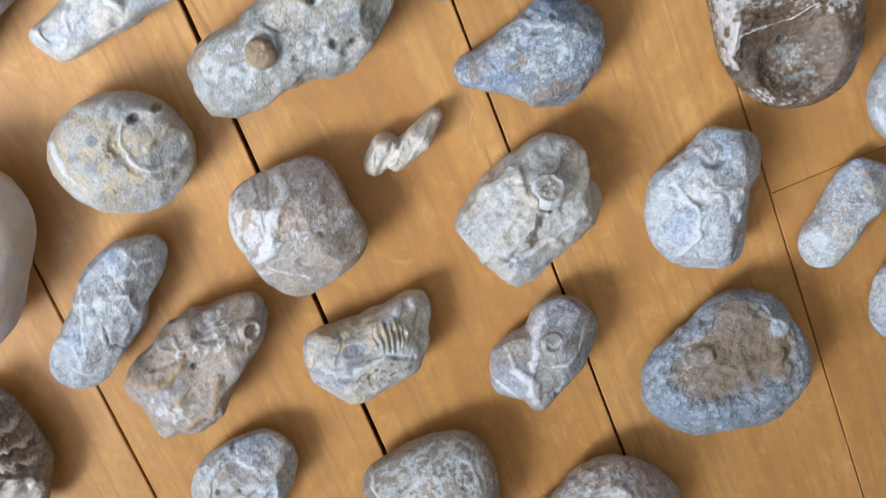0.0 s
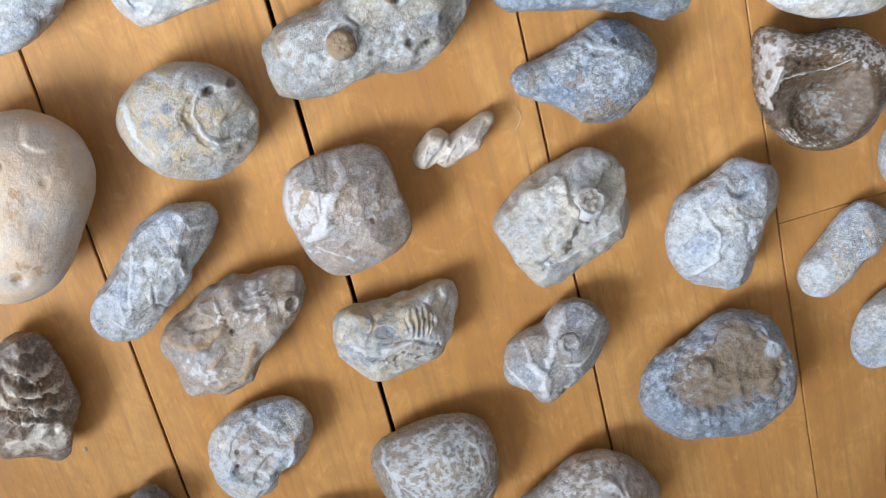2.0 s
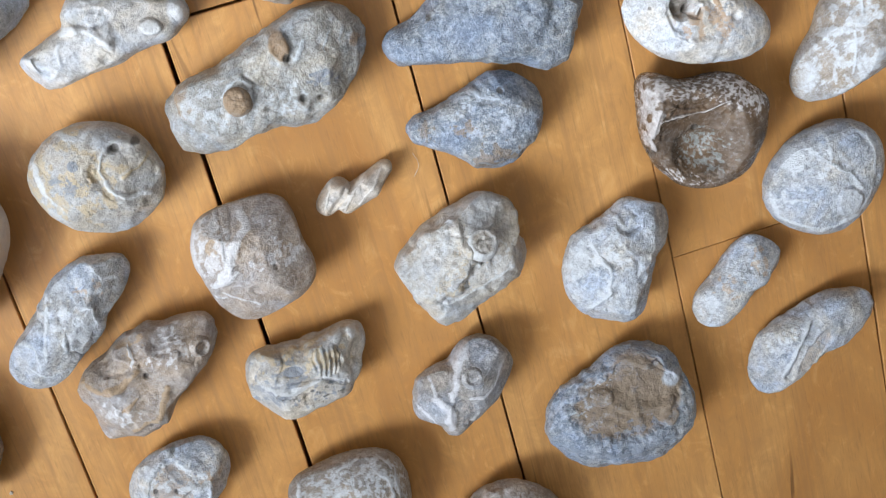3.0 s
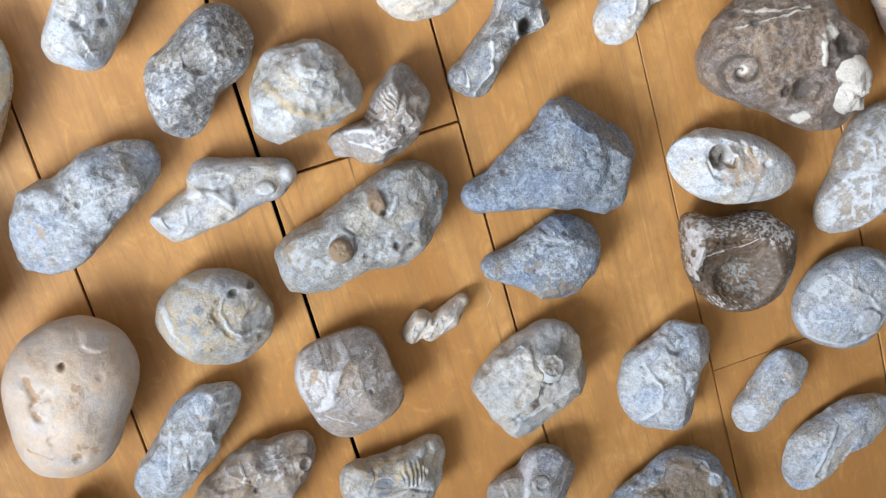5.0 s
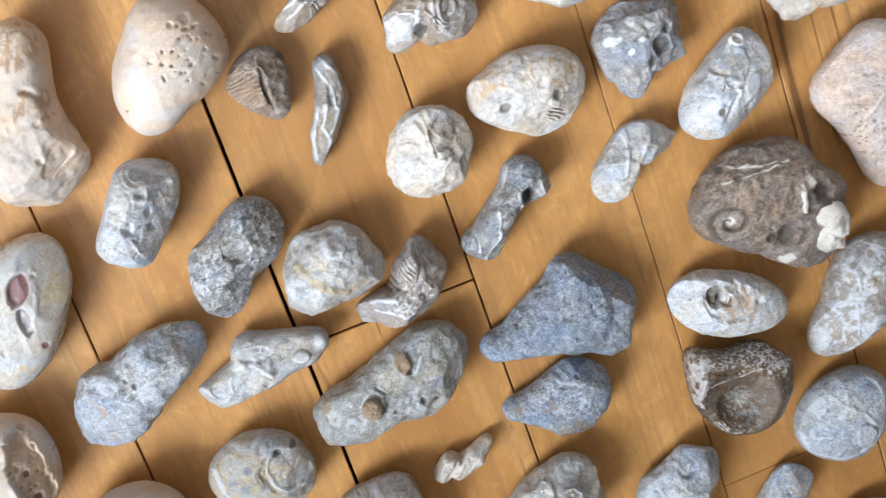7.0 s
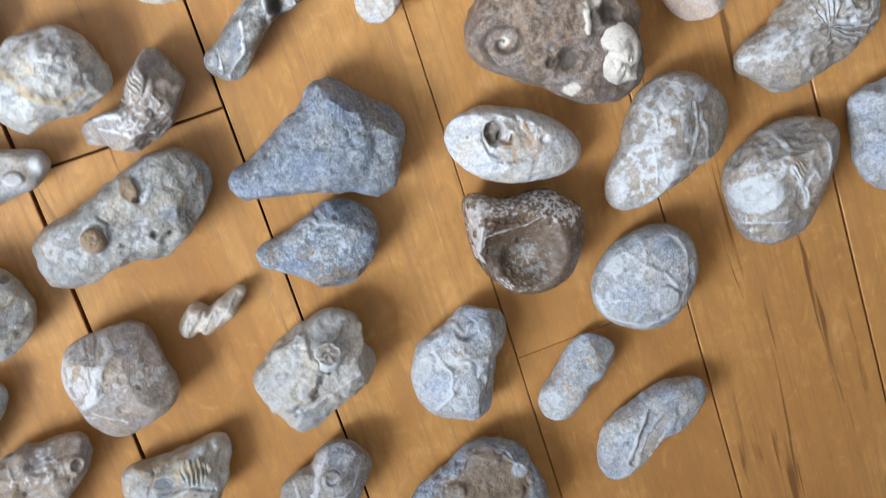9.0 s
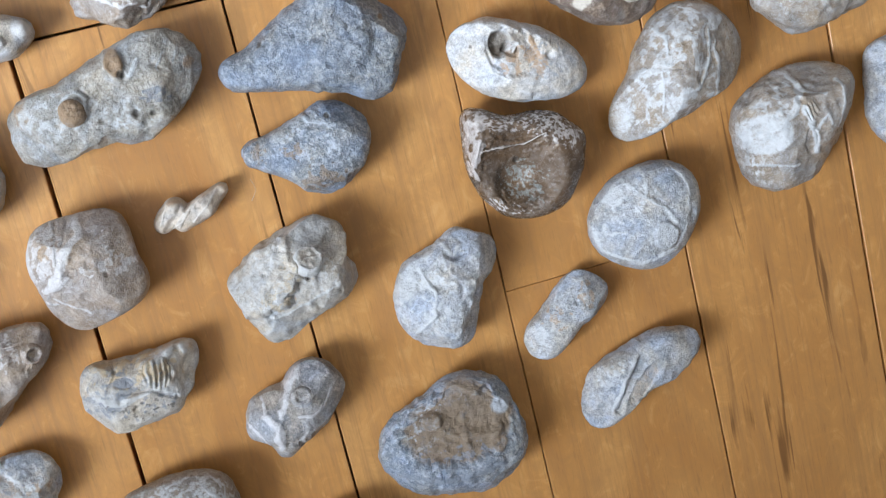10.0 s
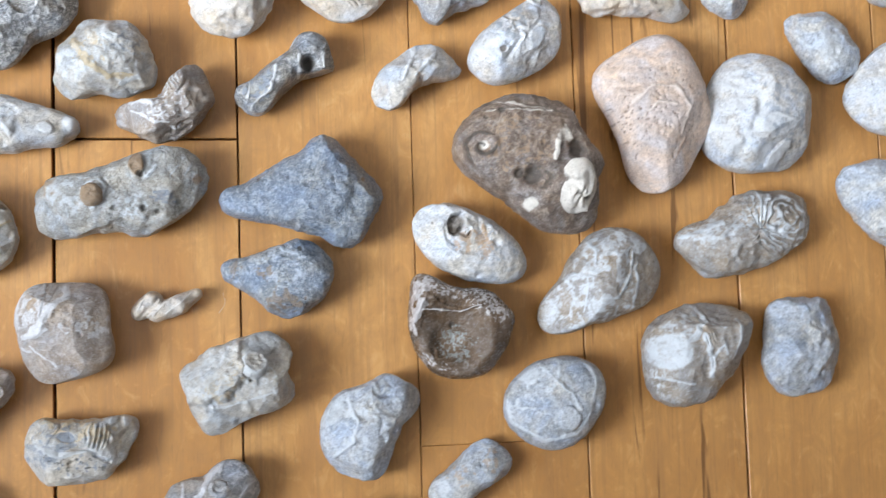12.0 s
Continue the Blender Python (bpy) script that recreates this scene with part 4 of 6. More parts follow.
stone("fossil_pebble", "butter", "round flat yellow-grey fossil pebble with dark spots", (-24.8, 69.9), 14.6, 18, ((2, 0.08, 158), (3, 0.01, 44), (4, 0.014, 66), (5, 0.007, 33), (6, 0.009, 38),),
      2.6, 0.22, 0.12, (("flakes", -5.2, 3.1, 11.9, 10.3, -18, 2.2, 0.62, "t"), ("flakes", -6.2, 2.1, 5.4, 1.9, -28, 1.3, 0.6, "b"), ("plate", -3.2, 6.1, 1.4, 1.4, -18, 0.1, "b", 0.8), ("plate", 7.8, 1.1, 7.9, 6.6, -8, -1.7, None, 0), ("path", ((3.8, 7.1), (1.8, 3.1), (2.8, -1.9), (6.8, -4.9), (11.8, -5.9)), 1, 0.9, "p"), ("path", ((6.8, 0.1), (10.8, 1.1), (13.8, 3.1)), 0.9, 0.9, "t"), ("bump", 11.8, 7.1, 2.6, 1.8), ("pit", 11.8, 7.1, 1.1, 1.2, "d"), ("pit", 6.8, 7.1, 1.1, 0.8, "d"), ("path", ((-9.2, 14.1), (-4.2, 13.1), (-0.2, 11.1), (3.8, 13.1)), 1.4, 0.6, "p"), ("path", ((-12.2, 8.1), (-12.2, 2.1), (-10.2, -2.9)), 1.8, 0.2, "p"), ("path", ((-9.2, 11.1), (-11.2, 9.1), (-10.2, 6.1)), 0.4, -0.4, "d"), ("flakes", 0.8, -6.9, 7.9, 2.8, -23, 0.7, 0.2, "d"), ("flakes", 5.8, 13.1, 6.3, 2.4, -18, 1.2, 0.4, "b"), ))
stone("fossil_stone", "stony", "long tan-grey fossil stone with brown knobs", (22.0, 80.7), 16.8, 18, ((1, 0.042, 338), (2, 0.447, 13), (3, 0.097, 62), (4, 0.126, 17), (5, 0.025, 41), (6, 0.011, 17), (7, 0.012, 8), (8, 0.018, 35), (9, 0.02, 10), (10, 0.014, 30), (11, 0.012, 10),),
      3.6, 0.55, 0.3, (("flakes", -15.0, -0.7, 6.6, 5.1, -18, 1.6, 0.6, "p"), ("flakes", -20.0, 2.3, 3.2, 4.4, -18, 1.8, 0.75, "t"), ("path", ((-12.0, 1.3), (-8.0, 4.3), (-5.0, 2.3), (-6.0, -2.7), (-9.0, -4.7)), 1.1, 1, "p"), ("knob", -9.0, -0.7, 3.6, 2.6), ("path", ((-6.0, 4.3), (-4.0, 2.3)), 0.8, -1, "d"), ("plate", 4.0, 8.3, 2.5, 3.8, 2, 1.5, "t", 0.85), ("pit", 5.0, 5.3, 1, 1, "d"), ("flakes", 3.0, -3.7, 4.7, 4.7, -18, 1.3, 0.5, "p"), ("flakes", 12.0, -1.7, 3.5, 2.1, -8, 1.4, 0.7, "b"), ("plate", 23.0, 4.3, 1.6, 1.7, -18, 0.4, "t", 0.8), ("pit", 6.0, -4.7, 1, 1, "d"), ("pit", 10.0, -5.7, 0.7, 0.9, "d"), ("path", ((10.0, 8.3), (7.0, 4.3)), 0.8, 0.6, "p"), ("path", ((17.0, 8.3), (14.0, 4.3)), 0.8, 0.6, "p"), ("path", ((21.0, 9.3), (19.0, 5.3)), 0.8, 0.5, "p"), ))
stone("spiral_shell", "white", "tiny white twisted spiral shell", (33.6, 46.0), 7.0, 10, ((-3.6, 0.0, 1.6, 0.8, 1.4, 0.0, 3.2, 0.9), (-7.6, -1.0, 2.8, 0.8, -3.6, 2.0, 3.2, 0.95), (-2.6, -2.0, 2.5, 0.9, 4.4, 1.0, 3.1, 1), (4.4, 1.0, 3.0, 1, 9.4, 4.0, 2.0, 0.7),),
      2.2, 0.12, 0.1, (("path", ((-7.6, -3.0), (-4.6, 0.0), (-0.6, 4.0)), 1.4, -1.8, "d"), ("path", ((-8.6, -1.0), (-5.6, 4.0)), 0.7, 0.5, "p"), ("path", ((-3.6, -2.0), (0.4, 2.0), (4.4, 5.0)), 0.9, 0.8, "p"), ("path", ((0.4, -2.0), (5.4, 2.0), (8.4, 5.0)), 0.7, 0.5, "p"), ("path", ((-5.6, -3.0), (-1.6, 1.0)), 0.6, 0.4, "p"), ))
stone("flint_stone", "blue", "pear-shaped blue-grey flint with a short neck", (70.2, 55.5), 12.6, 17, ((-15.2, 1.5, 4.0, 0.62, -0.2, -0.5, 5.8, 0.95), (-11.2, 0.5, 5.0, 0.75, 4.8, 1.5, 9.5, 1), (-11.2, -0.5, 4.1, 0.75, 0.8, -7.5, 5.4, 0.95), (0.8, -4.5, 8.7, 1, 6.8, 0.5, 8.9, 1), (1.8, -6.5, 7.0, 0.95, 6.8, -4.5, 6.0, 0.9),),
      2.6, 0.16, 0.25, (("path", ((-11.2, 5.5), (-13.2, -2.5)), 1.1, -0.9, "d"), ("path", ((-14.2, 5.5), (-16.2, -1.5)), 0.8, 0.5, "t"), ("path", ((-9.2, 6.5), (-1.2, 8.5), (3.8, 5.5)), 1.1, 0.9, "p"), ("path", ((-0.2, 5.5), (3.8, 4.5)), 0.8, -1, "d"), ("pit", 4.8, 7.5, 0.9, 0.8, "d"), ("flakes", -6.2, 0.5, 4.1, 2.8, -18, 1.3, 0.5, "t"), ("flakes", 0.8, -9.5, 5.7, 3.5, -18, 1.6, 0.75, "t"), ("flakes", -15.2, 1.5, 2.8, 4.0, -18, 1.6, 0.5, "t"), ("flakes", 1.8, 1.5, 9.5, 7.9, -18, 0.9, 0.3, "p"), ))
stone("flint_nodule", "umber", "flint nodule with a glossy brown bowl inside a pale rind", (125.3, 37.1), 16.3, 20, ((1, 0.018, 287), (2, 0.085, 149), (3, 0.101, 16), (4, 0.055, 37), (5, 0.028, 59), (6, 0.039, 6), (7, 0.016, 22), (8, 0.013, 37), (9, 0.015, 7), (10, 0.012, 16), (12, 0.007, 6), (13, 0.006, 13),),
      3.6, 0.1, 0.03, (("pit", -4.3, -2.1, 10.5, 7), ("pit", -3.3, -5.1, 5.5, 3.2), ("flakes", -2.3, -5.1, 5.7, 5.7, -18, 0.7, 0.6, "b"), ("path", ((-12.3, 5.9), (-6.3, 5.9), (-0.3, 4.9), (5.7, 6.9)), 0.6, 2, "p"), ("flakes", -16.3, 6.9, 4.1, 12.3, -24, 2.6, 0.95, "p"), ("flakes", 8.7, 8.9, 11.1, 3.8, -42, 0.7, 0.62, "p"), ("plate", -4.3, 9.9, 7.0, 2.5, -24, -1.2, "d", 0.35), ("flakes", -4.3, 11.9, 9.5, 2.5, -18, 0.6, 0.5, "p"), ("pit", -15.3, -3.1, 1.6, 1.2, "d"), ("flakes", -10.3, -10.1, 9.5, 1.6, -23, 0.7, 0.55, "p"), ("bump", 8.7, -5.1, 5.5, 2), ("pit", -2.3, 0.9, 0.9, 0.8, "d"), ("path", ((-12.3, 8.9), (-15.3, 1.9), (-14.3, -2.1)), 1, 1.2, "p"), ))
stone("flint_stone", "blue", "large horn-shaped slate-blue flint with a pitted skin", (80.6, 80.6), 17.0, 20, ((-24.6, -1.6, 5.1, 0.6, -1.6, -2.6, 8.9, 0.95), (-16.6, 0.4, 5.7, 0.75, 3.4, 10.4, 6.6, 0.95), (-6.6, 1.4, 9.0, 0.9, 5.4, 1.4, 11.1, 1), (3.4, 12.4, 6.3, 0.95, 14.4, 0.4, 7.0, 0.9), (14.4, 0.4, 7.0, 0.9, 9.4, -9.6, 7.0, 0.9), (3.4, 12.4, 6.3, 0.95, 0.4, -1.6, 10.4, 1), (9.4, -9.6, 7.0, 0.9, -1.6, -3.6, 6.7, 1), (7.4, 0.4, 9.0, 1, 5.4, -0.6, 9.5, 1),),
      2.6, 0.14, 0.3, (("pit", -1.6, -4.6, 1.2, 0.7), ("path", ((-20.6, 2.4), (-21.6, -3.6)), 1.6, -0.8, None), ("pit", -17.6, 4.4, 0.9, 0.7, "d"), ("path", ((5.4, 4.4), (5.4, -1.6), (11.4, 1.4)), 1.4, -0.5, None), ("path", ((12.4, 0.4), (9.4, -4.6), (6.4, -9.6)), 2.5, -0.7, None), ("pit", -3.6, 2.4, 0.8, 0.6), ("pit", -13.6, 1.4, 0.8, 0.6), ("pit", 16.4, 5.4, 0.9, 0.5, "t"), ))
stone("flint_ring", "pale", "oval white flint ring with a deep hole", (130.3, 63.9), 14.4, 17, ((1, 0.01, 186), (2, 0.313, 154), (3, 0.027, 106), (4, 0.069, 62), (5, 0.015, 48), (6, 0.019, 32), (8, 0.006, 19),),
      2.4, 0.16, 0.15, (("plate", -2.3, 3.1, 8.5, 6.3, -26, -2, None, 0), ("flakes", -0.3, 0.1, 6.6, 4.0, -18, 1.8, 0.7, "t"), ("plate", -5.3, 6.1, 3.0, 3.5, -38, -5, "d", 0.85), ("plate", -2.3, 4.1, 2.2, 1.9, 2, -2, "t", 0.4), ("path", ((-3.3, 4.1), (-0.3, 5.1), (-2.3, 3.1)), 0.7, 1.4, "p"), ("path", ((3.7, 6.1), (4.7, 1.1), (2.7, 0.1)), 0.8, 0.5, "t"), ("pit", -14.3, 7.1, 0.5, 0.5, "d"), ("flakes", 7.7, -1.9, 7.1, 7.1, -18, 0.7, 0.2, "b"), ("flakes", -12.3, 2.1, 7.1, 6.3, -18, 0.8, 0.3, "p"), ))
stone("fossil_pebble", "lilac", "flat round lavender-grey fossil pebble with pale lines", (157.3, 12.1), 15.7, 19, ((2, 0.089, 25), (3, 0.035, 42), (4, 0.012, 19), (5, 0.006, 42),),
      2.8, 0.14, 0.1, (("plate", -10.3, 9.9, 3.3, 3.6, -18, 0.3, "p", 0.9), ("path", ((-6.3, 12.9), (-3.3, 7.9), (2.7, 2.9), (5.7, -2.1)), 1.2, 0.9, "p"), ("path", ((-0.3, 13.9), (-1.3, 7.9)), 1, 0.5, "p"), ("path", ((-2.3, 15.9), (7.7, 14.9), (11.7, 7.9), (9.7, -2.1), (4.7, -10.1)), 1.1, 0.4, "p"), ("path", ((3.7, -10.1), (-6.3, -12.1), (-16.3, -5.1), (-17.3, 2.9)), 1.1, 0.3, "p"), ("plate", 1.7, -5.1, 3.6, 4.0, -18, 1.1, "p", 0.6), ("path", ((-17.3, -0.1), (-9.3, -1.1)), 0.8, 0.3, "p"), ("path", ((-8.3, -8.1), (-5.3, -6.1)), 0.7, 0.3, "p"), ("flakes", -5.3, 4.9, 12.6, 12.6, -18, 1.4, 0.35, "p"), ("plate", 5.7, 7.9, 5.4, 5.4, -18, -0.5, None, 0), ))
stone("flint_pebble", "lilac", "small oblong blue-grey flint pebble", (128.9, -10.6), 10.2, 12, ((1, 0.023, 80), (2, 0.434, 35), (3, 0.049, 106), (4, 0.062, 34), (5, 0.033, 3), (6, 0.018, 5), (8, 0.014, 12), (9, 0.007, 36),),
      2.3, 0.3, 0.1, (("flakes", -10.9, -4.4, 4.4, 4.1, -18, 1.6, 0.55, "p"), ("flakes", -3.9, 0.6, 4.1, 3.5, 22, 1.2, 0.45, "t"), ("path", ((-2.9, 9.6), (2.1, 10.6), (8.1, 9.6)), 1.3, 0.4, "p"), ("flakes", 6.1, 5.6, 2.8, 4.4, -18, 1.5, 0.5, "t"), ("flakes", 0.1, 3.6, 7.1, 6.3, -18, 0.8, 0.35, "p"), ))
stone("flint_stone", "lilac", "long blue flint stone split by a diagonal crease", (145.5, -33.9), 12.6, 14, ((1, 0.049, 122), (2, 0.498, 20), (3, 0.059, 117), (4, 0.116, 24), (5, 0.066, 7), (6, 0.011, 29), (7, 0.036, 15), (8, 0.013, 5), (9, 0.016, 20), (10, 0.014, 12), (12, 0.009, 16),),
      2.9, 0.2, 0.2, (("path", ((1.5, 5.9), (-3.5, 0.9), (-9.5, -8.1)), 1.3, -3.4, "d"), ("plate", -0.5, -2.1, 2.5, 7.9, -46, -1.1, "t", 0.45), ("path", ((-0.5, 6.9), (-5.5, 0.9), (-11.5, -7.1)), 1.2, 0.8, "p"), ("flakes", -9.5, 2.9, 7.9, 7.9, -18, 0.8, 0.35, "p"), ))
stone("oyster_fossil", "olive", "curved grey oyster fossil with white ridges", (174.8, 50.8), 17.0, 22, ((1, 0.037, 44), (2, 0.251, 33), (3, 0.121, 97), (4, 0.061, 33), (5, 0.054, 69), (6, 0.027, 32), (7, 0.02, 7),),
      2.2, 0.28, 0.12, (("flakes", -4.8, 3.2, 13.6, 16.5, -34, 1.8, 0.62, "p"), ("path", ((-13.8, 14.2), (-17.8, 6.2), (-20.8, -3.8)), 0.9, 0.5, "p"), ("path", ((-6.8, 14.2), (-4.8, 10.2), (-5.8, 5.2)), 0.9, 0.8, "p"), ("path", ((8.2, 9.2), (8.2, 1.2), (3.2, -4.8)), 0.9, 0.8, "p"), ("path", ((10.2, 4.2), (11.2, -2.8), (7.2, -8.8)), 1.4, 0.9, "p"), ("path", ((-14.8, 5.2), (-13.8, -1.8)), 0.9, 0.4, "p"), ("path", ((-8.8, 1.2), (-10.8, -9.8)), 0.8, 0.5, "p"), ("plate", -21.8, -7.8, 3.1, 7.4, 1, 0.3, "p", 0.8), ("path", ((-15.8, 4.2), (-3.8, 1.2)), 0.7, -0.5, None), ("path", ((-8.8, 18.2), (2.2, 17.2), (6.2, 14.2)), 0.7, 0.4, "p"), ("plate", 11.2, 10.2, 3.3, 2.1, 16, 0.3, "p", 0.8), ("path", ((-14.8, -10.8), (-18.8, -11.8)), 0.7, 0.5, "p"), ("path", ((-4.8, -5.8), (1.2, -5.8), (6.2, -2.8)), 0.8, 0.4, "p"), ))
stone("oyster_fossil", "olive", "blocky grey fossil shell with white patches", (205.9, 26.9), 17.4, 22, ((1, 0.009, 179), (2, 0.144, 37), (3, 0.063, 24), (4, 0.026, 39), (5, 0.022, 21), (6, 0.017, 41), (7, 0.008, 31), (8, 0.006, 26),),
      2.6, 0.45, 0.2, (("plate", -11.9, 0.1, 7.3, 6.6, -8, 0.3, "p", 0.9), ("path", ((1.1, 15.1), (-0.9, 9.1), (-3.9, 5.1), (-9.9, 1.1)), 2, 0.8, "p"), ("path", ((-0.9, 5.1), (1.1, -1.9), (2.1, -8.9)), 1.7, 0.8, "p"), ("path", ((12.1, 12.1), (12.1, 5.1), (9.1, -2.9)), 1.6, 1, "p"), ("flakes", -9.9, 11.1, 8.7, 7.1, 2, 1.4, 0.45, "p"), ("plate", -9.9, -11.9, 7.3, 2.8, -13, -0.5, None, 0), ("path", ((2.1, -1.9), (5.1, 2.1), (6.1, -0.9)), 1, 0.6, "p"), ("path", ((-18.9, -6.9), (-12.9, -8.9), (-3.9, -10.9)), 0.8, 0.4, "p"), ("path", ((1.1, 12.1), (6.1, 8.1)), 1.4, 0.5, "p"), ("plate", 0.1, -4.9, 2.2, 4.4, 2, -0.6, None, 0), ("flakes", -17.9, -7.9, 4.4, 3.5, -18, 1.2, 0.55, "p"), ("ribs", 1.1, 4.1, 2.4, 20, 1.1, 0.3, "p"), ))
stone("flint_stone", "lilac", "small squarish blue-grey flint stone", (245.9, 27.6), 15.1, 18, ((2, 0.116, 82), (3, 0.015, 10), (4, 0.057, 44), (5, 0.03, 51), (6, 0.018, 57), (8, 0.008, 40), (9, 0.009, 6), (10, 0.007, 14),),
      2.8, 0.8, 0.25, (("patch", 5.7, -5.6, 2.6, "p", 0.9), ("pit", -3.1, 2.3, 4.0, 0.8), ("patch", -7.9, -8.9, 4.0, "p", 0.4), ("ridge", -8.9, 10.0, 3.4, 7.8, 1.0, 0.4), ))
stone("oyster_fossil", "olive", "long ribbed grey-brown oyster fossil", (228.0, 66.8), 17.1, 18, ((1, 0.012, 338), (2, 0.369, 21), (3, 0.018, 78), (4, 0.099, 17), (5, 0.027, 34), (6, 0.025, 8), (7, 0.032, 27), (8, 0.022, 4), (9, 0.024, 24), (10, 0.016, 4),),
      3.0, 0.4, 0.3, (("growth", 10.8, 6.5, 17.0, 2.6, 0.35, "p"), ("ridge", -27.0, -2.0, -12.3, 4.1, 1.2, 0.7, "p"), ("patch", -17.0, 0.6, 5.0, "p", 0.4), ("pit", -5.1, -7.2, 2.5, 1.2), ("patch", 4.3, 10.4, 5.0, "t", 0.3), ("flakes", -16.0, 0.2, 7.0, 6.0, 0, 1.4, 0.6, "p"), ("flakes", 8.0, 0.2, 5.0, 3.6, 0, 1.6, 0.7, "p"), ("flakes", 0.0, 5.2, 12.0, 4.0, 15, 1.2, 0.45, "p"), ))
stone("ammonite_fossil", "brown", "large dark brown fossil lump with a coiled ammonite", (152.0, 90.6), 21.9, 26, ((1, 0.02, 69), (2, 0.197, 141), (3, 0.09, 58), (4, 0.007, 79), (5, 0.02, 16), (6, 0.032, 2), (7, 0.024, 6), (8, 0.018, 0), (9, 0.008, 2), (10, 0.008, 34),),
      3.0, 0.35, 0.3, (("rings", -19.1, 3.3, 7.0, 3.6, 0.5, "d"), ("pit", -19.0, 3.6, 1.6, 1.4, "p"), ("coral", 10.7, -10.3, 8.0, 4.0), ("pit", -4.0, -6.2, 3.0, 1.8, "d"), ("pit", -8.1, -5.5, 1.6, 1.4, "d"), ("patch", -4.1, -14.5, 2.4, "p", 0.9), ("ridge", -16.8, 14.6, 3.5, 14.8, 0.5, 0.3, "p"), ("pit", -12.5, 14.8, 1.2, 0.7, "d"), ("pit", -17.5, 12.5, 0.8, 0.6, "d"), ("patch", 7.8, 6.9, 3.0, "p", 0.7), ("ridge", 5.0, 6.2, 3.5, -1.4, 1.6, 1.4, "p"), ("pit", 11.5, 2.3, 3.0, 1.5, "d"), ("patch", -6.3, 5.3, 6.0, "t", 0.25), ("path", ((-13.0, 18.4), (-4.0, 16.4), (4.0, 15.4)), 0.7, 0.4, "p"), ("pit", -16.0, 18.4, 1.3, 1, "d"), ("flakes", -9.0, 3.4, 12.6, 11.1, -18, 1.1, 0.32, "t"), ("flakes", 0.0, -5.6, 7.9, 6.3, -18, 1.3, 0.35, "d"), ("path", ((-25.0, 5.4), (-22.0, 11.4), (-15.0, 10.4), (-12.0, 3.4), (-15.0, -2.6), (-22.0, -2.6)), 0.9, -0.7, "d"), ))
stone("coral_fossil", "pink", "large smooth pinkish porous fossil coral", (195.4, 108.3), 21.5, 24, ((1, 0.019, 59), (2, 0.192, 100), (3, 0.076, 31), (4, 0.076, 78), (5, 0.02, 65), (6, 0.023, 26), (7, 0.006, 47), (8, 0.008, 25),),
      2.4, 0.2, 0.1, (("pores", -2.4, -2.7, 17.0, 150.0, 0.38), ("patch", -2.2, 1.1, 10.0, "t", 0.25), ("ridge", -14.5, 10.3, -4.5, 14.3, 2.0, -0.4), ("path", ((-12.4, -0.3), (-5.4, 5.7), (2.6, 5.7), (7.6, -1.3), (5.6, -10.3)), 1, 0.8, "p"), ("path", ((-8.4, -4.3), (-3.4, 0.7), (2.6, -0.3)), 0.9, 0.6, "p"), ("plate", -15.4, 4.7, 6.0, 2.0, 15, -0.8, None, 0), ("path", ((7.6, -12.3), (3.6, -19.3)), 1.2, 0.6, "t"), ("pores", -9.4, -8.3, 9, 40, 0.45), ))
stone("limestone_lump", "pale", "large two-toned grey and white stone with a crease", (232.3, 106.6), 20.5, 24, ((2, 0.026, 59), (3, 0.038, 97), (4, 0.025, 29), (5, 0.01, 13), (6, 0.012, 8), (7, 0.008, 3),),
      2.2, 0.3, 0.12, (("flakes", -11.3, 0.4, 12.0, 20.0, 15, 2.8, 0.75, "p"), ("path", ((-3.3, 2.4), (-6.3, -6.6), (-12.3, -17.6)), 3.6, -2.6, None), ("plate", 4.7, -15.6, 6.0, 2.6, 45, 1, "p", 0.85), ("flakes", 5.7, -1.6, 10.0, 14.0, 0, 1.6, 0.35, "b"), ("path", ((-4.3, -2.6), (1.7, -1.6), (7.7, -3.6)), 1.2, 0.8, "p"), ))
stone("flint_pebble", "lilac", "small bluish-white oval pebble", (261.8, 132.7), 12.0, 14, ((1, 0.015, 351), (2, 0.24, 134), (3, 0.044, 25), (4, 0.049, 58), (5, 0.027, 71), (6, 0.029, 29), (7, 0.016, 43), (8, 0.011, 12), (9, 0.011, 26), (10, 0.006, 4),),
      2.3, 0.5, 0.15, (("patch", -2.5, -1.0, 6.0, "p", 0.6), ))
stone("limestone_lump", "pale", "smooth pale cream stone beside a joint", (285.1, 116.7), 15.9, 20, ((1, 0.006, 305), (2, 0.092, 50), (3, 0.053, 71), (4, 0.022, 3), (5, 0.006, 55), (7, 0.009, 34),),
      2.3, 0.3, 0.1, (("patch", -12.7, -2.0, 8.0, "p", 0.5), ))
stone("flint_pebble", "lilac", "pale blue-grey flint pebble", (279.6, 77.0), 14.1, 18, ((1, 0.015, 42), (2, 0.178, 133), (3, 0.072, 42), (4, 0.006, 32), (5, 0.02, 2), (6, 0.014, 34), (7, 0.006, 29), (8, 0.007, 11),),
      2.3, 0.6, 0.2, (("patch", -10.5, 4.5, 6.0, "p", 0.5), ))
stone("flint_pebble", "pale", "small rounded pale pebble", (289.5, 155.8), 8.1, 14, ((1, 0.008, 18), (2, 0.17, 43), (3, 0.038, 96), (4, 0.029, 34), (5, 0.023, 61), (6, 0.013, 36), (7, 0.014, 2), (8, 0.006, 33),),
      2.3, 0.4, 0.1, ())
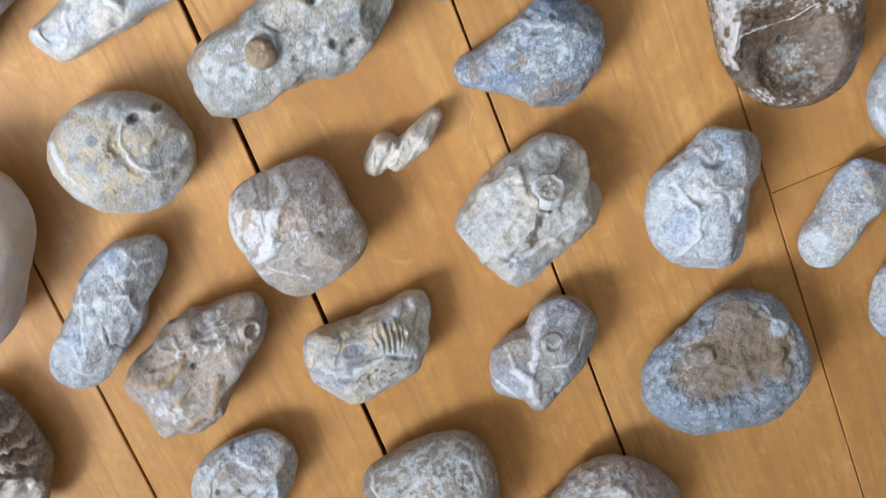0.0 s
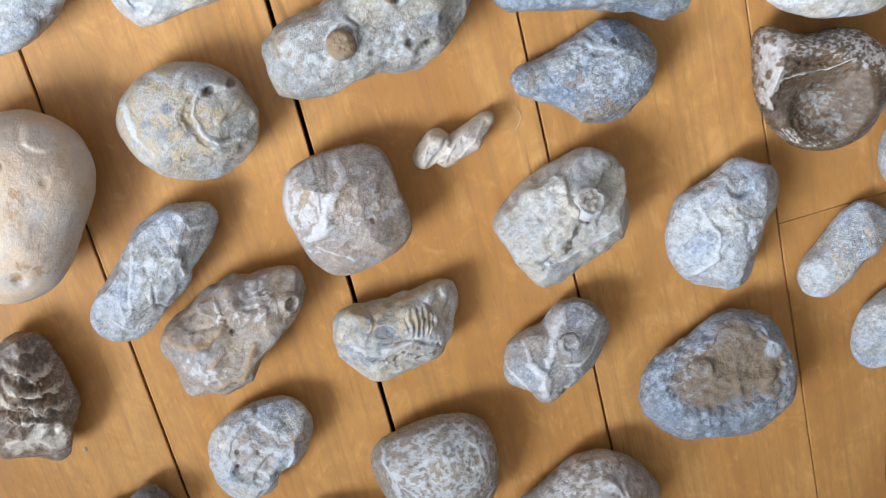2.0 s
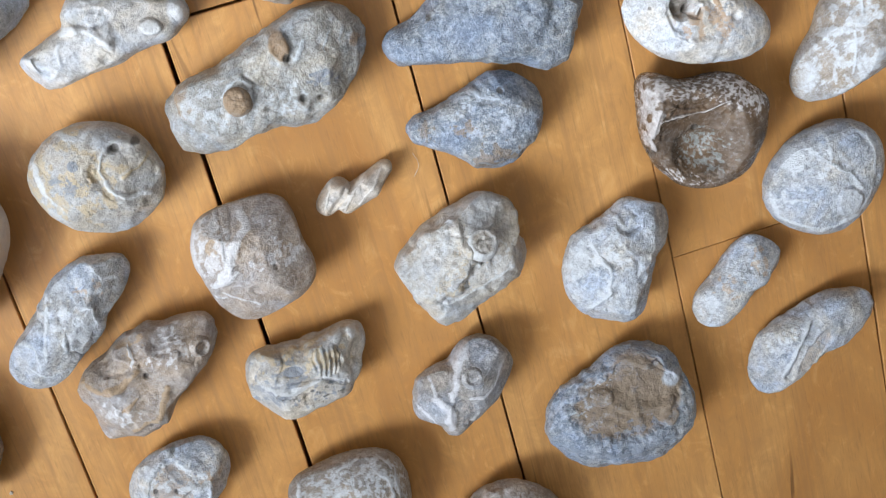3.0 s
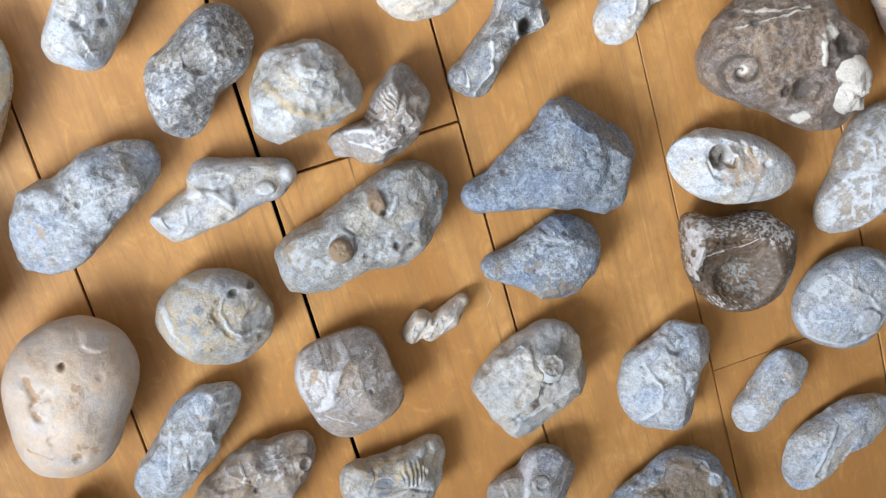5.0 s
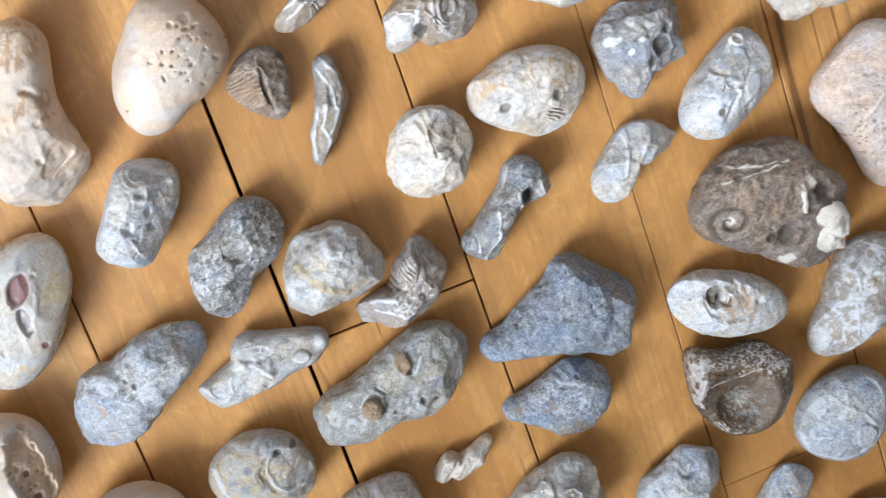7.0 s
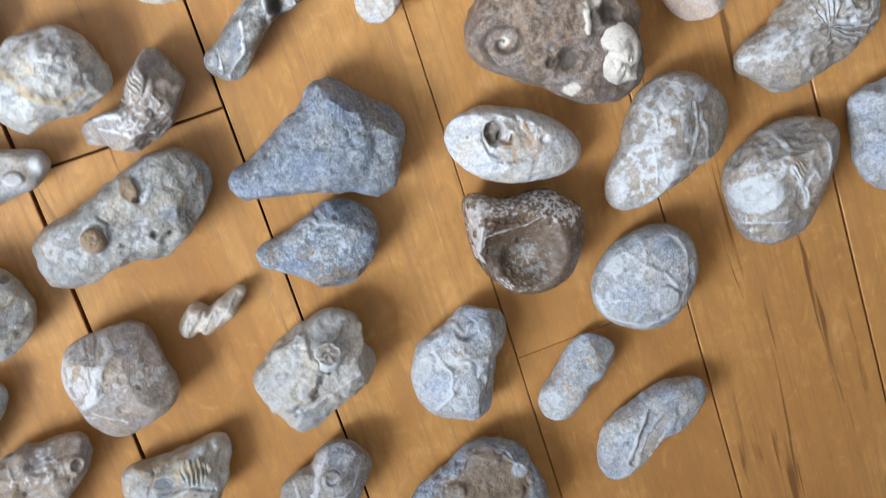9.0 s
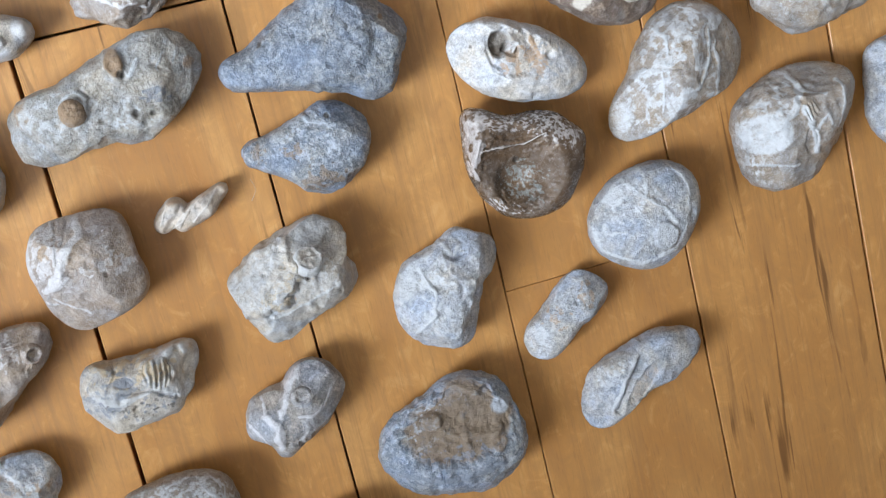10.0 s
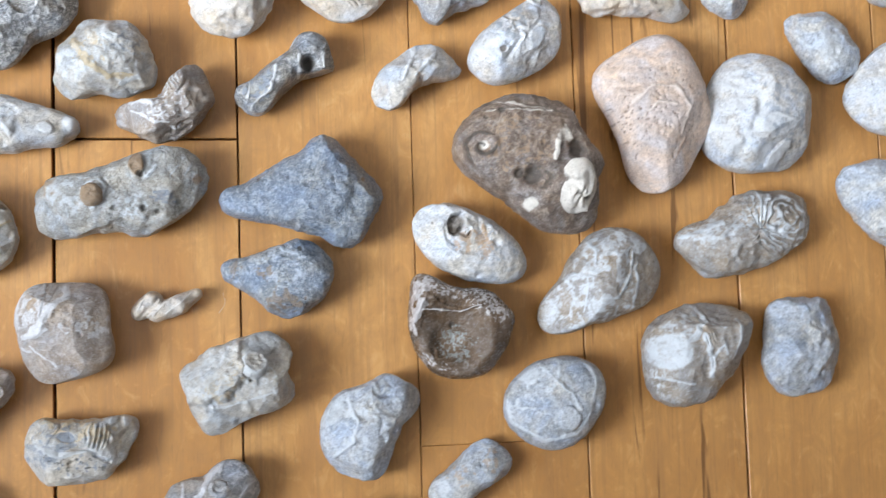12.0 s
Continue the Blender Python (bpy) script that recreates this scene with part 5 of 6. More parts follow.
stone("flint_pebble", "lilac", "small bluish-grey rounded pebble", (225.5, 150.6), 8.2, 14, ((2, 0.076, 130), (3, 0.05, 68), (4, 0.019, 35), (5, 0.018, 71), (6, 0.009, 15),),
      2.3, 0.4, 0.1, (("patch", -3.6, -5.8, 3.0, "p", 0.4), ))
stone("oyster_fossil", "white", "broken white shell fossil with a pointed tip", (188.1, 151.8), 14.2, 16, ((1, 0.05, 146), (2, 0.385, 167), (3, 0.11, 105), (4, 0.132, 66), (5, 0.043, 63), (6, 0.082, 39), (7, 0.019, 24), (8, 0.016, 27), (9, 0.011, 21), (10, 0.011, 14), (11, 0.009, 31), (12, 0.013, 17), (14, 0.008, 15), (16, 0.008, 7), (18, 0.008, 7),),
      2.6, 1.2, 0.3, (("ridge", -21.6, 3.9, -13.7, -8.1, 1.4, 1.0), ("ridge", -11.7, -7.9, 11.9, -8.4, 1.4, 0.9), ("patch", -12.7, -4.8, 4.0, "t", 0.3), ))
stone("flint_stone", "pale", "lumpy pale grey-green flint stone with bumps", (148.5, 130.6), 13.5, 22, ((1, 0.018, 305), (2, 0.262, 36), (3, 0.055, 70), (4, 0.043, 49), (5, 0.031, 57), (6, 0.012, 54), (7, 0.009, 1), (8, 0.007, 16), (10, 0.006, 22),),
      2.4, 0.4, 0.1, (("plate", -7.5, 4.4, 3.5, 3.8, -18, 1.4, None, 0), ("ring", 5.5, 13.4, 2.6, 1), ("path", ((-11.5, 7.4), (-8.5, 8.4), (-4.5, 5.4), (-3.5, 2.4)), 0.9, 0.8, "p"), ("path", ((-17.5, -1.6), (-13.5, -4.6), (-6.5, -5.6)), 2, 1.2, "p"), ("pit", -7.5, -4.6, 1.2, 1.2, "d"), ("plate", 1.5, 8.4, 4.1, 6.3, -38, 1, None, 0), ("plate", 4.5, -0.6, 2.5, 4.7, -18, 0.7, "b", 0.5), ("path", ((-2.5, 5.4), (-1.5, -1.6), (-5.5, -7.6)), 1.4, -1, None), ("flakes", -5.5, 10.4, 7.9, 11.1, 12, 2, 0.45, "b"), ("flakes", -11.5, -3.6, 6.3, 4.7, -18, 1.4, 0.45, "p"), ))
stone("shell_fossil", "pale", "curled bluish-white shell fossil", (113.6, 120.1), 9.9, 15, ((1, 0.098, 118), (2, 0.481, 30), (3, 0.123, 116), (4, 0.069, 26), (5, 0.085, 8), (6, 0.054, 3), (7, 0.022, 5), (8, 0.037, 7), (9, 0.028, 2), (10, 0.011, 2), (11, 0.016, 3), (12, 0.015, 1), (13, 0.012, 0), (14, 0.007, 1), (15, 0.01, 1), (16, 0.009, 22), (17, 0.006, 20), (18, 0.007, 20),),
      2.2, 0.5, 0.15, (("ridge", 0.5, 9.7, -4.4, -3.1, 1.2, 0.8, "p"), ("ridge", 7.0, 6.3, -0.0, -1.1, 1.2, 0.7, "p"), ("bump", -6.4, -0.5, 2.6, 1.0), ("patch", -11.3, -6.9, 3.0, "t", 0.4), ("patch", -11.1, -0.5, 3.0, "b", 0.6), ))
stone("flint_nodule", "grey", "blue-grey flint studded with round white spots", (127.1, 152.8), 13.2, 18, ((1, 0.011, 102), (2, 0.07, 27), (3, 0.079, 1), (4, 0.048, 66), (5, 0.026, 26), (6, 0.017, 8), (7, 0.017, 44), (8, 0.014, 25), (9, 0.007, 9), (10, 0.007, 34),),
      2.5, 1.0, 0.3, (("patch", -4.0, 8.2, 1.8, "p", 1.0), ("patch", 0.6, 5.6, 1.6, "p", 1.0), ("patch", -2.6, 1.5, 1.2, "p", 1.0), ("patch", -10.3, 3.5, 1.6, "p", 0.9), ("patch", 5.6, 6.4, 1.3, "p", 0.9), ("patch", -9.8, 7.7, 1.5, "p", 0.9), ("patch", 9.0, 2.5, 1.4, "p", 0.8), ("patch", -6.5, -1.5, 1.2, "p", 0.9), ("patch", -2.9, -2.0, 4.0, "b", 0.7), ("pit", 4.3, -2.9, 3.0, 1.6, "d"), ("pit", 6.8, 1.5, 1.6, 1.0, "d"), ("pit", -0.6, -6.4, 2.0, 1.0, "d"), ))
stone("flint_nodule", "white", "white stone with orange-tan edges and grey pits", (90.0, 150.9), 14.8, 20, ((1, 0.008, 313), (2, 0.158, 173), (3, 0.05, 37), (4, 0.045, 87), (5, 0.019, 20), (6, 0.013, 53), (7, 0.009, 7),),
      2.4, 0.35, 0.15, (("flakes", -13.0, 7.1, 6.3, 5.1, 2, 1.7, 0.7, "t"), ("flakes", 9.0, 4.1, 5.5, 6.3, -18, 1.5, 0.5, "t"), ("plate", -11.0, 3.1, 4.1, 1.9, -8, -0.6, "b", 0.7), ("pit", -10.0, -0.9, 1.5, 1.2, "d"), ("pit", 6.0, -2.9, 1.6, 1.2, "d"), ("flakes", -2.0, 8.1, 3.2, 2.4, -18, 1.2, 0.6, "b"), ("ribs", 4.0, -8.9, 2.8, 60, 1.3, 0.6, "d"), ("flakes", -15.0, -2.9, 4.7, 2.4, -18, 1.3, 0.5, "b"), ("flakes", -1.0, 1.1, 9.5, 7.9, -18, 2, 0.6, "p"), ("flakes", 8.0, -5.9, 2.4, 4.7, -18, 0.8, 0.4, "d"), ))
stone("limestone_lump", "white", "round knobbly white limestone lump", (55.9, 144.4), 12.6, 22, ((2, 0.056, 49), (3, 0.01, 94), (4, 0.021, 25), (6, 0.006, 0),),
      2.3, 0.75, 0.3, (("plate", 5.1, 5.6, 5.4, 4.9, -14, -0.9, None, 0), ("bump", 5.1, 5.6, 2.4, 1), ("path", ((1.1, 12.6), (1.1, 5.6), (0.1, -0.4), (-3.9, -2.4)), 1.4, -1, None), ("path", ((-8.9, 6.6), (-6.9, 6.6)), 0.7, -0.6, "d"), ("path", ((-5.9, -0.4), (-4.9, -1.4)), 0.7, -0.6, "d"), ("path", ((-9.9, -3.4), (-6.9, -3.4)), 0.8, -0.7, "d"), ("path", ((-3.9, -4.4), (2.1, -4.4), (6.1, -1.4)), 1.2, 0.9, "p"), ("flakes", 5.1, 4.6, 6.2, 8.2, -14, 1.2, 0.3, "d"), ("flakes", -6.9, 3.6, 9.3, 12.4, -14, 1.8, 0.7, "p"), ))
stone("flint_stone", "slate", "twisted grey-green flint with a small hole", (72.4, 118.6), 11.2, 16, ((7.6, 8.4, 6.2, 0.95, 10.6, 4.4, 4.7, 0.9), (8.6, 8.4, 5.1, 1, -2.4, 0.4, 4.7, 1), (-2.4, 0.4, 4.7, 1, -9.4, -6.6, 5.4, 0.9), (-9.4, -6.6, 5.0, 0.9, -12.4, -5.6, 3.8, 0.8),),
      2.6, 0.25, 0.12, (("pit", 6.6, 3.4, 2, 4, "d"), ("plate", 9.6, 10.4, 2.8, 2.8, -18, -0.6, "d", 0.5), ("path", ((3.6, 13.4), (0.6, 9.4), (-4.4, 5.4)), 1.7, 0.9, "p"), ("plate", -8.4, -2.6, 2.8, 6.3, -30, -1, "t", 0.4), ("path", ((-3.4, 2.4), (-5.4, -5.6), (-11.4, -10.6)), 0.9, 1, "p"), ("path", ((-8.4, 5.4), (-11.4, -0.6), (-12.4, -7.6)), 0.9, 0.8, "p"), ("path", ((11.6, 6.4), (11.6, 1.4), (7.6, 0.4)), 1.1, 0.9, "p"), ("flakes", -9.4, -3.6, 6.3, 6.3, -18, 1.2, 0.4, "b"), ("path", ((3.6, 5.4), (3.6, -0.6)), 0.9, 0.5, "p"), ))
stone("fossil_finger", "olive", "thin wrinkled grey-beige finger-shaped fossil", (32.8, 167.5), 9.1, 12, ((3.2, 10.5, 3.5, 0.9, 2.2, 1.5, 4.7, 1), (2.2, 1.5, 4.7, 1, -3.8, -7.5, 3.8, 0.95), (-3.8, -7.5, 3.8, 0.95, -7.8, -14.5, 1.9, 0.7),),
      2.6, 0.2, 0.15, (("path", ((0.2, 11.5), (2.2, 5.5), (2.2, -1.5)), 0.9, 0.9, "p"), ("path", ((2.2, 13.5), (5.2, 7.5), (5.2, 0.5)), 0.9, 0.7, "p"), ("path", ((2.2, 5.5), (1.2, 0.5)), 1.2, -1.6, "d"), ("path", ((-2.8, 7.5), (-3.8, -0.5), (-7.8, -8.5), (-8.8, -14.5)), 1, 0.9, "p"), ("path", ((-0.8, 0.5), (-3.8, -5.5), (-2.8, -9.5)), 1, 0.8, "p"), ("path", ((-2.8, -1.5), (-5.8, -6.5), (-6.8, -12.5)), 0.9, -1, None), ("path", ((3.2, -1.5), (-1.8, -7.5), (-4.8, -12.5)), 1, 0.6, "p"), ))
stone("sea_urchin_fossil", "brown", "small brown sea urchin fossil with a dark groove", (17.6, 179.9), 9.3, 13, ((1, 0.01, 114), (2, 0.083, 95), (3, 0.094, 45), (4, 0.026, 5), (5, 0.013, 69), (6, 0.016, 46), (7, 0.009, 20),),
      2.2, 0.3, 0.25, (("ridge", 0.5, 4.0, 0.0, -8.7, 1.0, -1.4, "d"), ("ribs", -5.3, 0.3, 5.0, 100.0, 1.3, 0.35, "t"), ("bump", 1.1, 4.7, 1.6, 0.7), ("patch", -6.0, 0.5, 6.0, "t", 0.5), ("pit", 7.3, 5.8, 1.0, 0.6, "d"), ))
stone("limestone_lump", "cream", "large smooth white stone with rows of pores", (-4.9, 194.6), 16.6, 26, ((1, 0.012, 30), (2, 0.169, 45), (3, 0.077, 99), (4, 0.025, 64), (5, 0.021, 15), (6, 0.01, 52), (7, 0.008, 36),),
      2.2, 0.18, 0.04, (("pores", 9.5, -0.8, 8.0, 34.0, 0.42), ("patch", 12.1, 1.5, 8.0, "t", 0.2), ("pit", 0.7, 3.4, 0.5, 0.5, "d"), ("pit", -0.7, 0.2, 0.5, 0.5, "d"), ("pit", -1.7, -3.0, 0.5, 0.5, "d"), ("pit", 3.1, 2.5, 0.5, 0.5, "d"), ("pit", 1.6, -1.0, 0.5, 0.5, "d"), ("pit", -1.6, -3.9, 0.5, 0.5, "d"), ("pit", -14.2, -8.4, 0.5, 0.5, "d"), ))
stone("shell_fossil", "warm", "thin layered grey shell fragment", (38.8, 197.3), 6.8, 12, ((1, 0.038, 279), (2, 0.554, 24), (3, 0.024, 52), (4, 0.22, 26), (5, 0.043, 41), (6, 0.096, 28), (7, 0.042, 37), (8, 0.043, 29), (9, 0.035, 35), (10, 0.02, 31),),
      2.4, 0.5, 0.2, (("ridge", -9.6, -3.1, 5.8, 3.1, 1.0, 0.6, "p"), ("ridge", -9.1, 0.1, 1.0, 4.0, 1.0, 0.5, "p"), ))
stone("oyster_fossil", "warm", "curved grey-white oyster fossil", (69.0, 181.4), 11.2, 18, ((1, 0.036, 57), (2, 0.218, 173), (3, 0.105, 75), (4, 0.046, 10), (5, 0.052, 51), (6, 0.04, 23), (7, 0.027, 49), (8, 0.023, 26), (9, 0.017, 8), (10, 0.014, 28),),
      2.3, 0.7, 0.2, (("ridge", -1.2, 8.7, -7.3, -2.7, 1.4, 1.0, "p"), ("pit", -5.8, -3.2, 2.5, 1.6, "d"), ("ridge", -11.1, 5.6, -4.3, 0.5, 1.0, 0.7, "p"), ("patch", -11.9, -0.9, 5.0, "p", 0.7), ("patch", 2.5, -4.6, 5.0, "p", 0.4), ("growth", 4.8, 1.4, 7.0, 2.2, 0.25, "p"), ))
stone("limestone_lump", "pale", "pale grey rounded stone on the strip floor", (109.4, 179.0), 10.1, 16, ((1, 0.009, 50), (2, 0.152, 163), (3, 0.052, 66), (4, 0.014, 86), (5, 0.031, 35), (7, 0.011, 21),),
      2.3, 0.6, 0.15, (("patch", -3.5, -2.9, 5.0, "t", 0.3), ))
stone("limestone_lump", "cream", "small smooth cream pebble on the floor", (-7.0, 221.7), 4.2, 12, ((2, 0.112, 53), (3, 0.01, 55), (4, 0.013, 28), (5, 0.01, 32), (6, 0.012, 35),),
      2.3, 0.3, 0.05, ())
stone("cylinder_fossil", "pale", "grey-white cylindrical fossil with a flat round end", (-28.1, 158.3), 12.6, 24, ((1, 0.007, 31), (2, 0.27, 49), (3, 0.026, 106), (4, 0.025, 29), (5, 0.006, 40), (6, 0.031, 26), (7, 0.014, 48), (8, 0.013, 32),),
      3.0, 0.25, 0.12, (("plate", 6.1, 8.7, 7.9, 5.1, -33, -0.9, "d", 0.2), ("path", ((0.1, 13.7), (6.1, 13.7), (12.1, 9.7), (13.1, 4.7)), 1, 0.5, "p"), ("path", ((-0.9, 11.7), (2.1, 4.7), (7.1, 1.7)), 1, 0.6, "p"), ("plate", 5.1, 11.7, 2.8, 2.1, -18, 0.4, "b", 0.4), ("path", ((-6.9, 1.7), (-1.9, -3.3), (5.1, -3.3)), 1.4, -1, None), ("flakes", -3.9, 0.7, 7.9, 7.9, -18, 1.7, 0.5, "p"), ("flakes", 4.1, -1.3, 5.5, 4.7, -18, 1.5, 0.5, "b"), ("path", ((-2.9, -6.3), (-0.9, -11.3)), 1, 0.8, "p"), ("plate", -4.9, -6.3, 3.5, 2.5, -18, -0.5, "b", 0.3), ("path", ((6.1, 6.7), (6.1, 3.7)), 0.8, 0.6, "p"), ))
stone("flint_pebble", "slate", "dark grey bean-shaped pebble", (-7.8, 136.2), 13.6, 18, ((1, 0.019, 122), (2, 0.333, 37), (3, 0.041, 9), (4, 0.058, 59), (5, 0.024, 25), (6, 0.011, 5), (7, 0.007, 50), (8, 0.01, 25),),
      2.3, 0.28, 0.2, (("plate", 0.8, 2.8, 4.7, 3.2, -48, -1.4, "d", 0.35), ("flakes", 7.8, 4.8, 7.1, 7.9, -18, 1, 0.4, "p"), ("flakes", -9.2, -1.2, 5.5, 9.5, -18, 1.2, 0.35, "p"), ("flakes", -6.2, -8.2, 4.7, 6.3, -18, 1.3, 0.4, "d"), ("pit", 12.8, 1.8, 0.7, 0.6, "d"), ("plate", 1.8, -4.2, 4.0, 7.1, 2, -0.5, None, 0), ))
stone("snail_fossil", "butter", "domed tan-grey fossil with a central boss", (16.6, 122.7), 13.6, 20, ((1, 0.014, 87), (2, 0.123, 6), (3, 0.082, 95), (4, 0.039, 46), (5, 0.029, 63), (6, 0.018, 45), (7, 0.01, 18), (8, 0.008, 27), (9, 0.008, 19),),
      2.2, 0.5, 0.3, (("plate", 5.4, 8.3, 5.4, 5.1, -18, 1.6, None, 0), ("bump", 1.4, 7.3, 3.5, 1.6, "p"), ("path", ((-9.6, 6.3), (-5.6, -1.7), (1.4, -6.7), (8.4, -6.7)), 1.6, 1, "t"), ("flakes", -4.6, 2.3, 7.9, 6.3, -18, 1.6, 0.45, "t"), ("flakes", -9.6, -2.7, 6.3, 4.7, -18, 1.3, 0.55, "p"), ("flakes", 5.4, 4.3, 7.9, 7.9, -18, 1, 0.35, "p"), ("path", ((0.4, 13.3), (3.4, 12.3)), 0.9, -0.7, "d"), ("flakes", 7.4, 4.3, 4.7, 4.0, -18, 1.2, 0.45, "b"), ("path", ((10.4, -1.7), (10.4, -6.7), (5.4, -8.7)), 1.3, 0.5, "p"), ))
stone("fossil_stone", "warm", "knobbly branching fossil fragment", (36.1, 108.0), 10.6, 18, ((1, 0.102, 316), (2, 0.385, 36), (3, 0.144, 68), (4, 0.056, 9), (5, 0.084, 48), (6, 0.091, 6), (7, 0.03, 29), (8, 0.045, 7), (9, 0.04, 22), (10, 0.017, 0), (11, 0.018, 19), (12, 0.02, 30), (13, 0.015, 11), (14, 0.009, 24), (15, 0.013, 10), (16, 0.012, 19), (17, 0.009, 7), (18, 0.009, 16),),
      3.0, 0.6, 0.35, (("path", ((-5.1, 6.0), (-1.1, 12.0), (5.9, 14.0)), 1.4, 1.4, "p"), ("path", ((-15.1, 2.0), (-10.1, 2.0), (-5.1, 0.0)), 1.9, 1.3, "p"), ("path", ((5.9, 14.0), (5.9, 8.0), (2.9, 4.0)), 1, -0.9, "d"), ("plate", 0.9, 7.0, 3.5, 5.7, -33, 0.8, None, 0), ("bump", 9.9, 5.0, 2.2, 1.2), ("flakes", -3.1, 1.0, 9.5, 7.9, -18, 0.9, 0.4, "p"), ("ribs", -0.1, 8.0, 3.6, 30, 1.2, 0.35, "p"), ("path", ((-14.1, -1.0), (-7.1, -5.0), (-0.1, -6.0)), 1, 0.8, "p"), ))
stone("flint_stone", "lilac", "long grey-white stone with rough chipped faces", (-48.3, 110.9), 15.3, 18, ((1, 0.042, 182), (2, 0.408, 24), (3, 0.1, 21), (4, 0.081, 25), (5, 0.065, 9), (6, 0.038, 22), (7, 0.012, 13), (8, 0.01, 17), (9, 0.01, 17), (10, 0.006, 31),),
      3.3, 0.5, 0.3, (("flakes", -8.7, 8.1, 6.3, 3.8, 2, 1.6, 0.7, "p"), ("flakes", 3.3, 4.1, 12.6, 9.5, 12, 1.5, 0.5, "p"), ("path", ((5.3, 4.1), (14.3, 6.1), (21.3, 8.1)), 1.1, 0.8, "p"), ("path", ((9.3, 5.1), (13.3, 6.1)), 0.8, -1, "d"), ("path", ((-2.7, 0.1), (6.3, 2.1), (11.3, 3.1)), 1, 0.9, "p"), ("flakes", -11.7, -0.9, 3.5, 4.0, -18, 1.6, 0.6, "t"), ("path", ((-6.7, 12.1), (5.3, 14.1), (16.3, 14.1)), 1, 0.5, "p"), ("flakes", -4.7, 4.1, 4.7, 3.2, -18, 1.4, 0.5, "b"), ("path", ((-14.7, -7.9), (-4.7, -7.9), (2.3, -6.9)), 1, -0.6, None), ))
stone("flint_stone", "pale", "long grey stone with smooth white bumps", (-11.8, 100.5), 11.6, 14, ((-18.2, -1.5, 3.6, 0.7, -0.2, 1.5, 6.6, 1), (-15.2, -4.5, 3.5, 0.75, -0.2, 0.5, 6.3, 1), (-0.2, 1.5, 6.6, 1, 12.8, 1.5, 5.4, 0.95), (-2.2, 5.5, 6.6, 0.9, 16.8, 2.5, 3.2, 0.8), (12.8, 0.5, 4.4, 0.9, 16.8, 1.5, 3.2, 0.8),),
      2.6, 0.2, 0.1, (("path", ((-10.2, 5.5), (-4.2, 4.5), (-1.2, 1.5), (0.8, -0.5)), 1.8, 1.5, "p"), ("bump", 0.8, 0.5, 2, 1.2, "p"), ("plate", 10.8, 0.5, 2.5, 1.9, -18, 1.3, "p", 0.8), ("bump", 17.8, 2.5, 2.4, 1, "p"), ("bump", -19.2, -0.5, 2.4, 1.2, "p"), ("path", ((-10.2, 2.5), (-12.2, -2.5), (-16.2, -6.5)), 0.8, 1, "p"), ("path", ((-2.2, 10.5), (4.8, 9.5), (10.8, 6.5)), 1.4, 0.8, "p"), ("plate", -2.2, 6.5, 5.7, 2.2, -13, -0.8, "b", 0.5), ("plate", -4.2, -2.5, 6.3, 2.8, 2, -0.6, "d", 0.15), ("plate", -16.2, -0.5, 1.9, 2.2, -18, -1, "d", 0.25), ))
stone("agate_stone", "agate", "large white cut flint with a purple hollow", (-70.6, 144.4), 18.1, 20, ((1, 0.011, 160), (2, 0.201, 52), (3, 0.051, 25), (4, 0.035, 45), (5, 0.021, 42), (6, 0.008, 51), (7, 0.008, 46), (9, 0.006, 8),),
      3.4, 0.16, 0.05, (("plate", 5.6, 6.6, 3.1, 4.9, -39, -1.9, "d", 0.85), ("plate", 3.6, -2.4, 1.6, 4.0, -2, -1.9, "b", 0.8), ("path", ((2.6, 14.6), (0.6, 7.6)), 0.6, -0.9, "d"), ("path", ((11.6, 10.6), (9.6, 2.6), (4.6, -4.4), (1.6, -6.4)), 1.2, 0.5, "p"), ("flakes", -7.4, -1.4, 5.0, 6.1, -27, 2.2, 0.55, "t"), ("flakes", -1.4, -16.4, 5.0, 2.7, -27, 2, 0.55, "t"), ("path", ((-11.4, -12.4), (-7.4, -14.4)), 0.6, -0.6, "d"), ("pit", 5.6, -10.4, 0.9, 0.6, "d"), ("flakes", 15.6, 3.6, 2.8, 6.7, -37, 2, 0.6, "t"), ("flakes", -0.4, 8.6, 6.7, 8.9, -27, 2.5, 0.55, "p"), ("flakes", -5.4, 10.6, 3.4, 4.5, -27, 1.2, 0.3, "b"), ))
stone("limestone_lump", "cream", "large cream limestone lump with brown pitted hollows", (-95.7, 99.4), 18.8, 26, ((1, 0.008, 31), (2, 0.143, 42), (3, 0.047, 95), (4, 0.036, 46), (5, 0.013, 10), (6, 0.011, 42), (7, 0.006, 20),),
      2.4, 0.25, 0.06, (("plate", 12.7, 1.6, 4.4, 12.6, -0, -3, "t", 0.6), ("pores", 14.7, 3.6, 8, 26, 0.55), ("pit", 3.7, 3.6, 1.2, 1.2, "d"), ("pit", -5.3, 10.6, 1, 1, "d"), ("pit", -4.3, 8.6, 0.8, 0.8, "d"), ("pit", 11.7, -5.4, 1.2, 1, "d"), ("pit", 11.7, 2.6, 1, 1, "d"), ("plate", 1.7, -5.4, 2.2, 5.4, -33, -1.8, "t", 0.7), ("pit", 1.7, -6.4, 1.2, 1, "d"), ("path", ((10.7, 12.6), (9.7, 3.6), (6.7, -5.4)), 3, 1.6, None), ("flakes", 4.7, 14.6, 11.1, 3.5, -8, 2.4, 0.4, "t"), ("pit", -5.3, -13.4, 0.8, 0.7, "d"), ("pit", 0.7, 5.6, 0.8, 0.6, "d"), ))
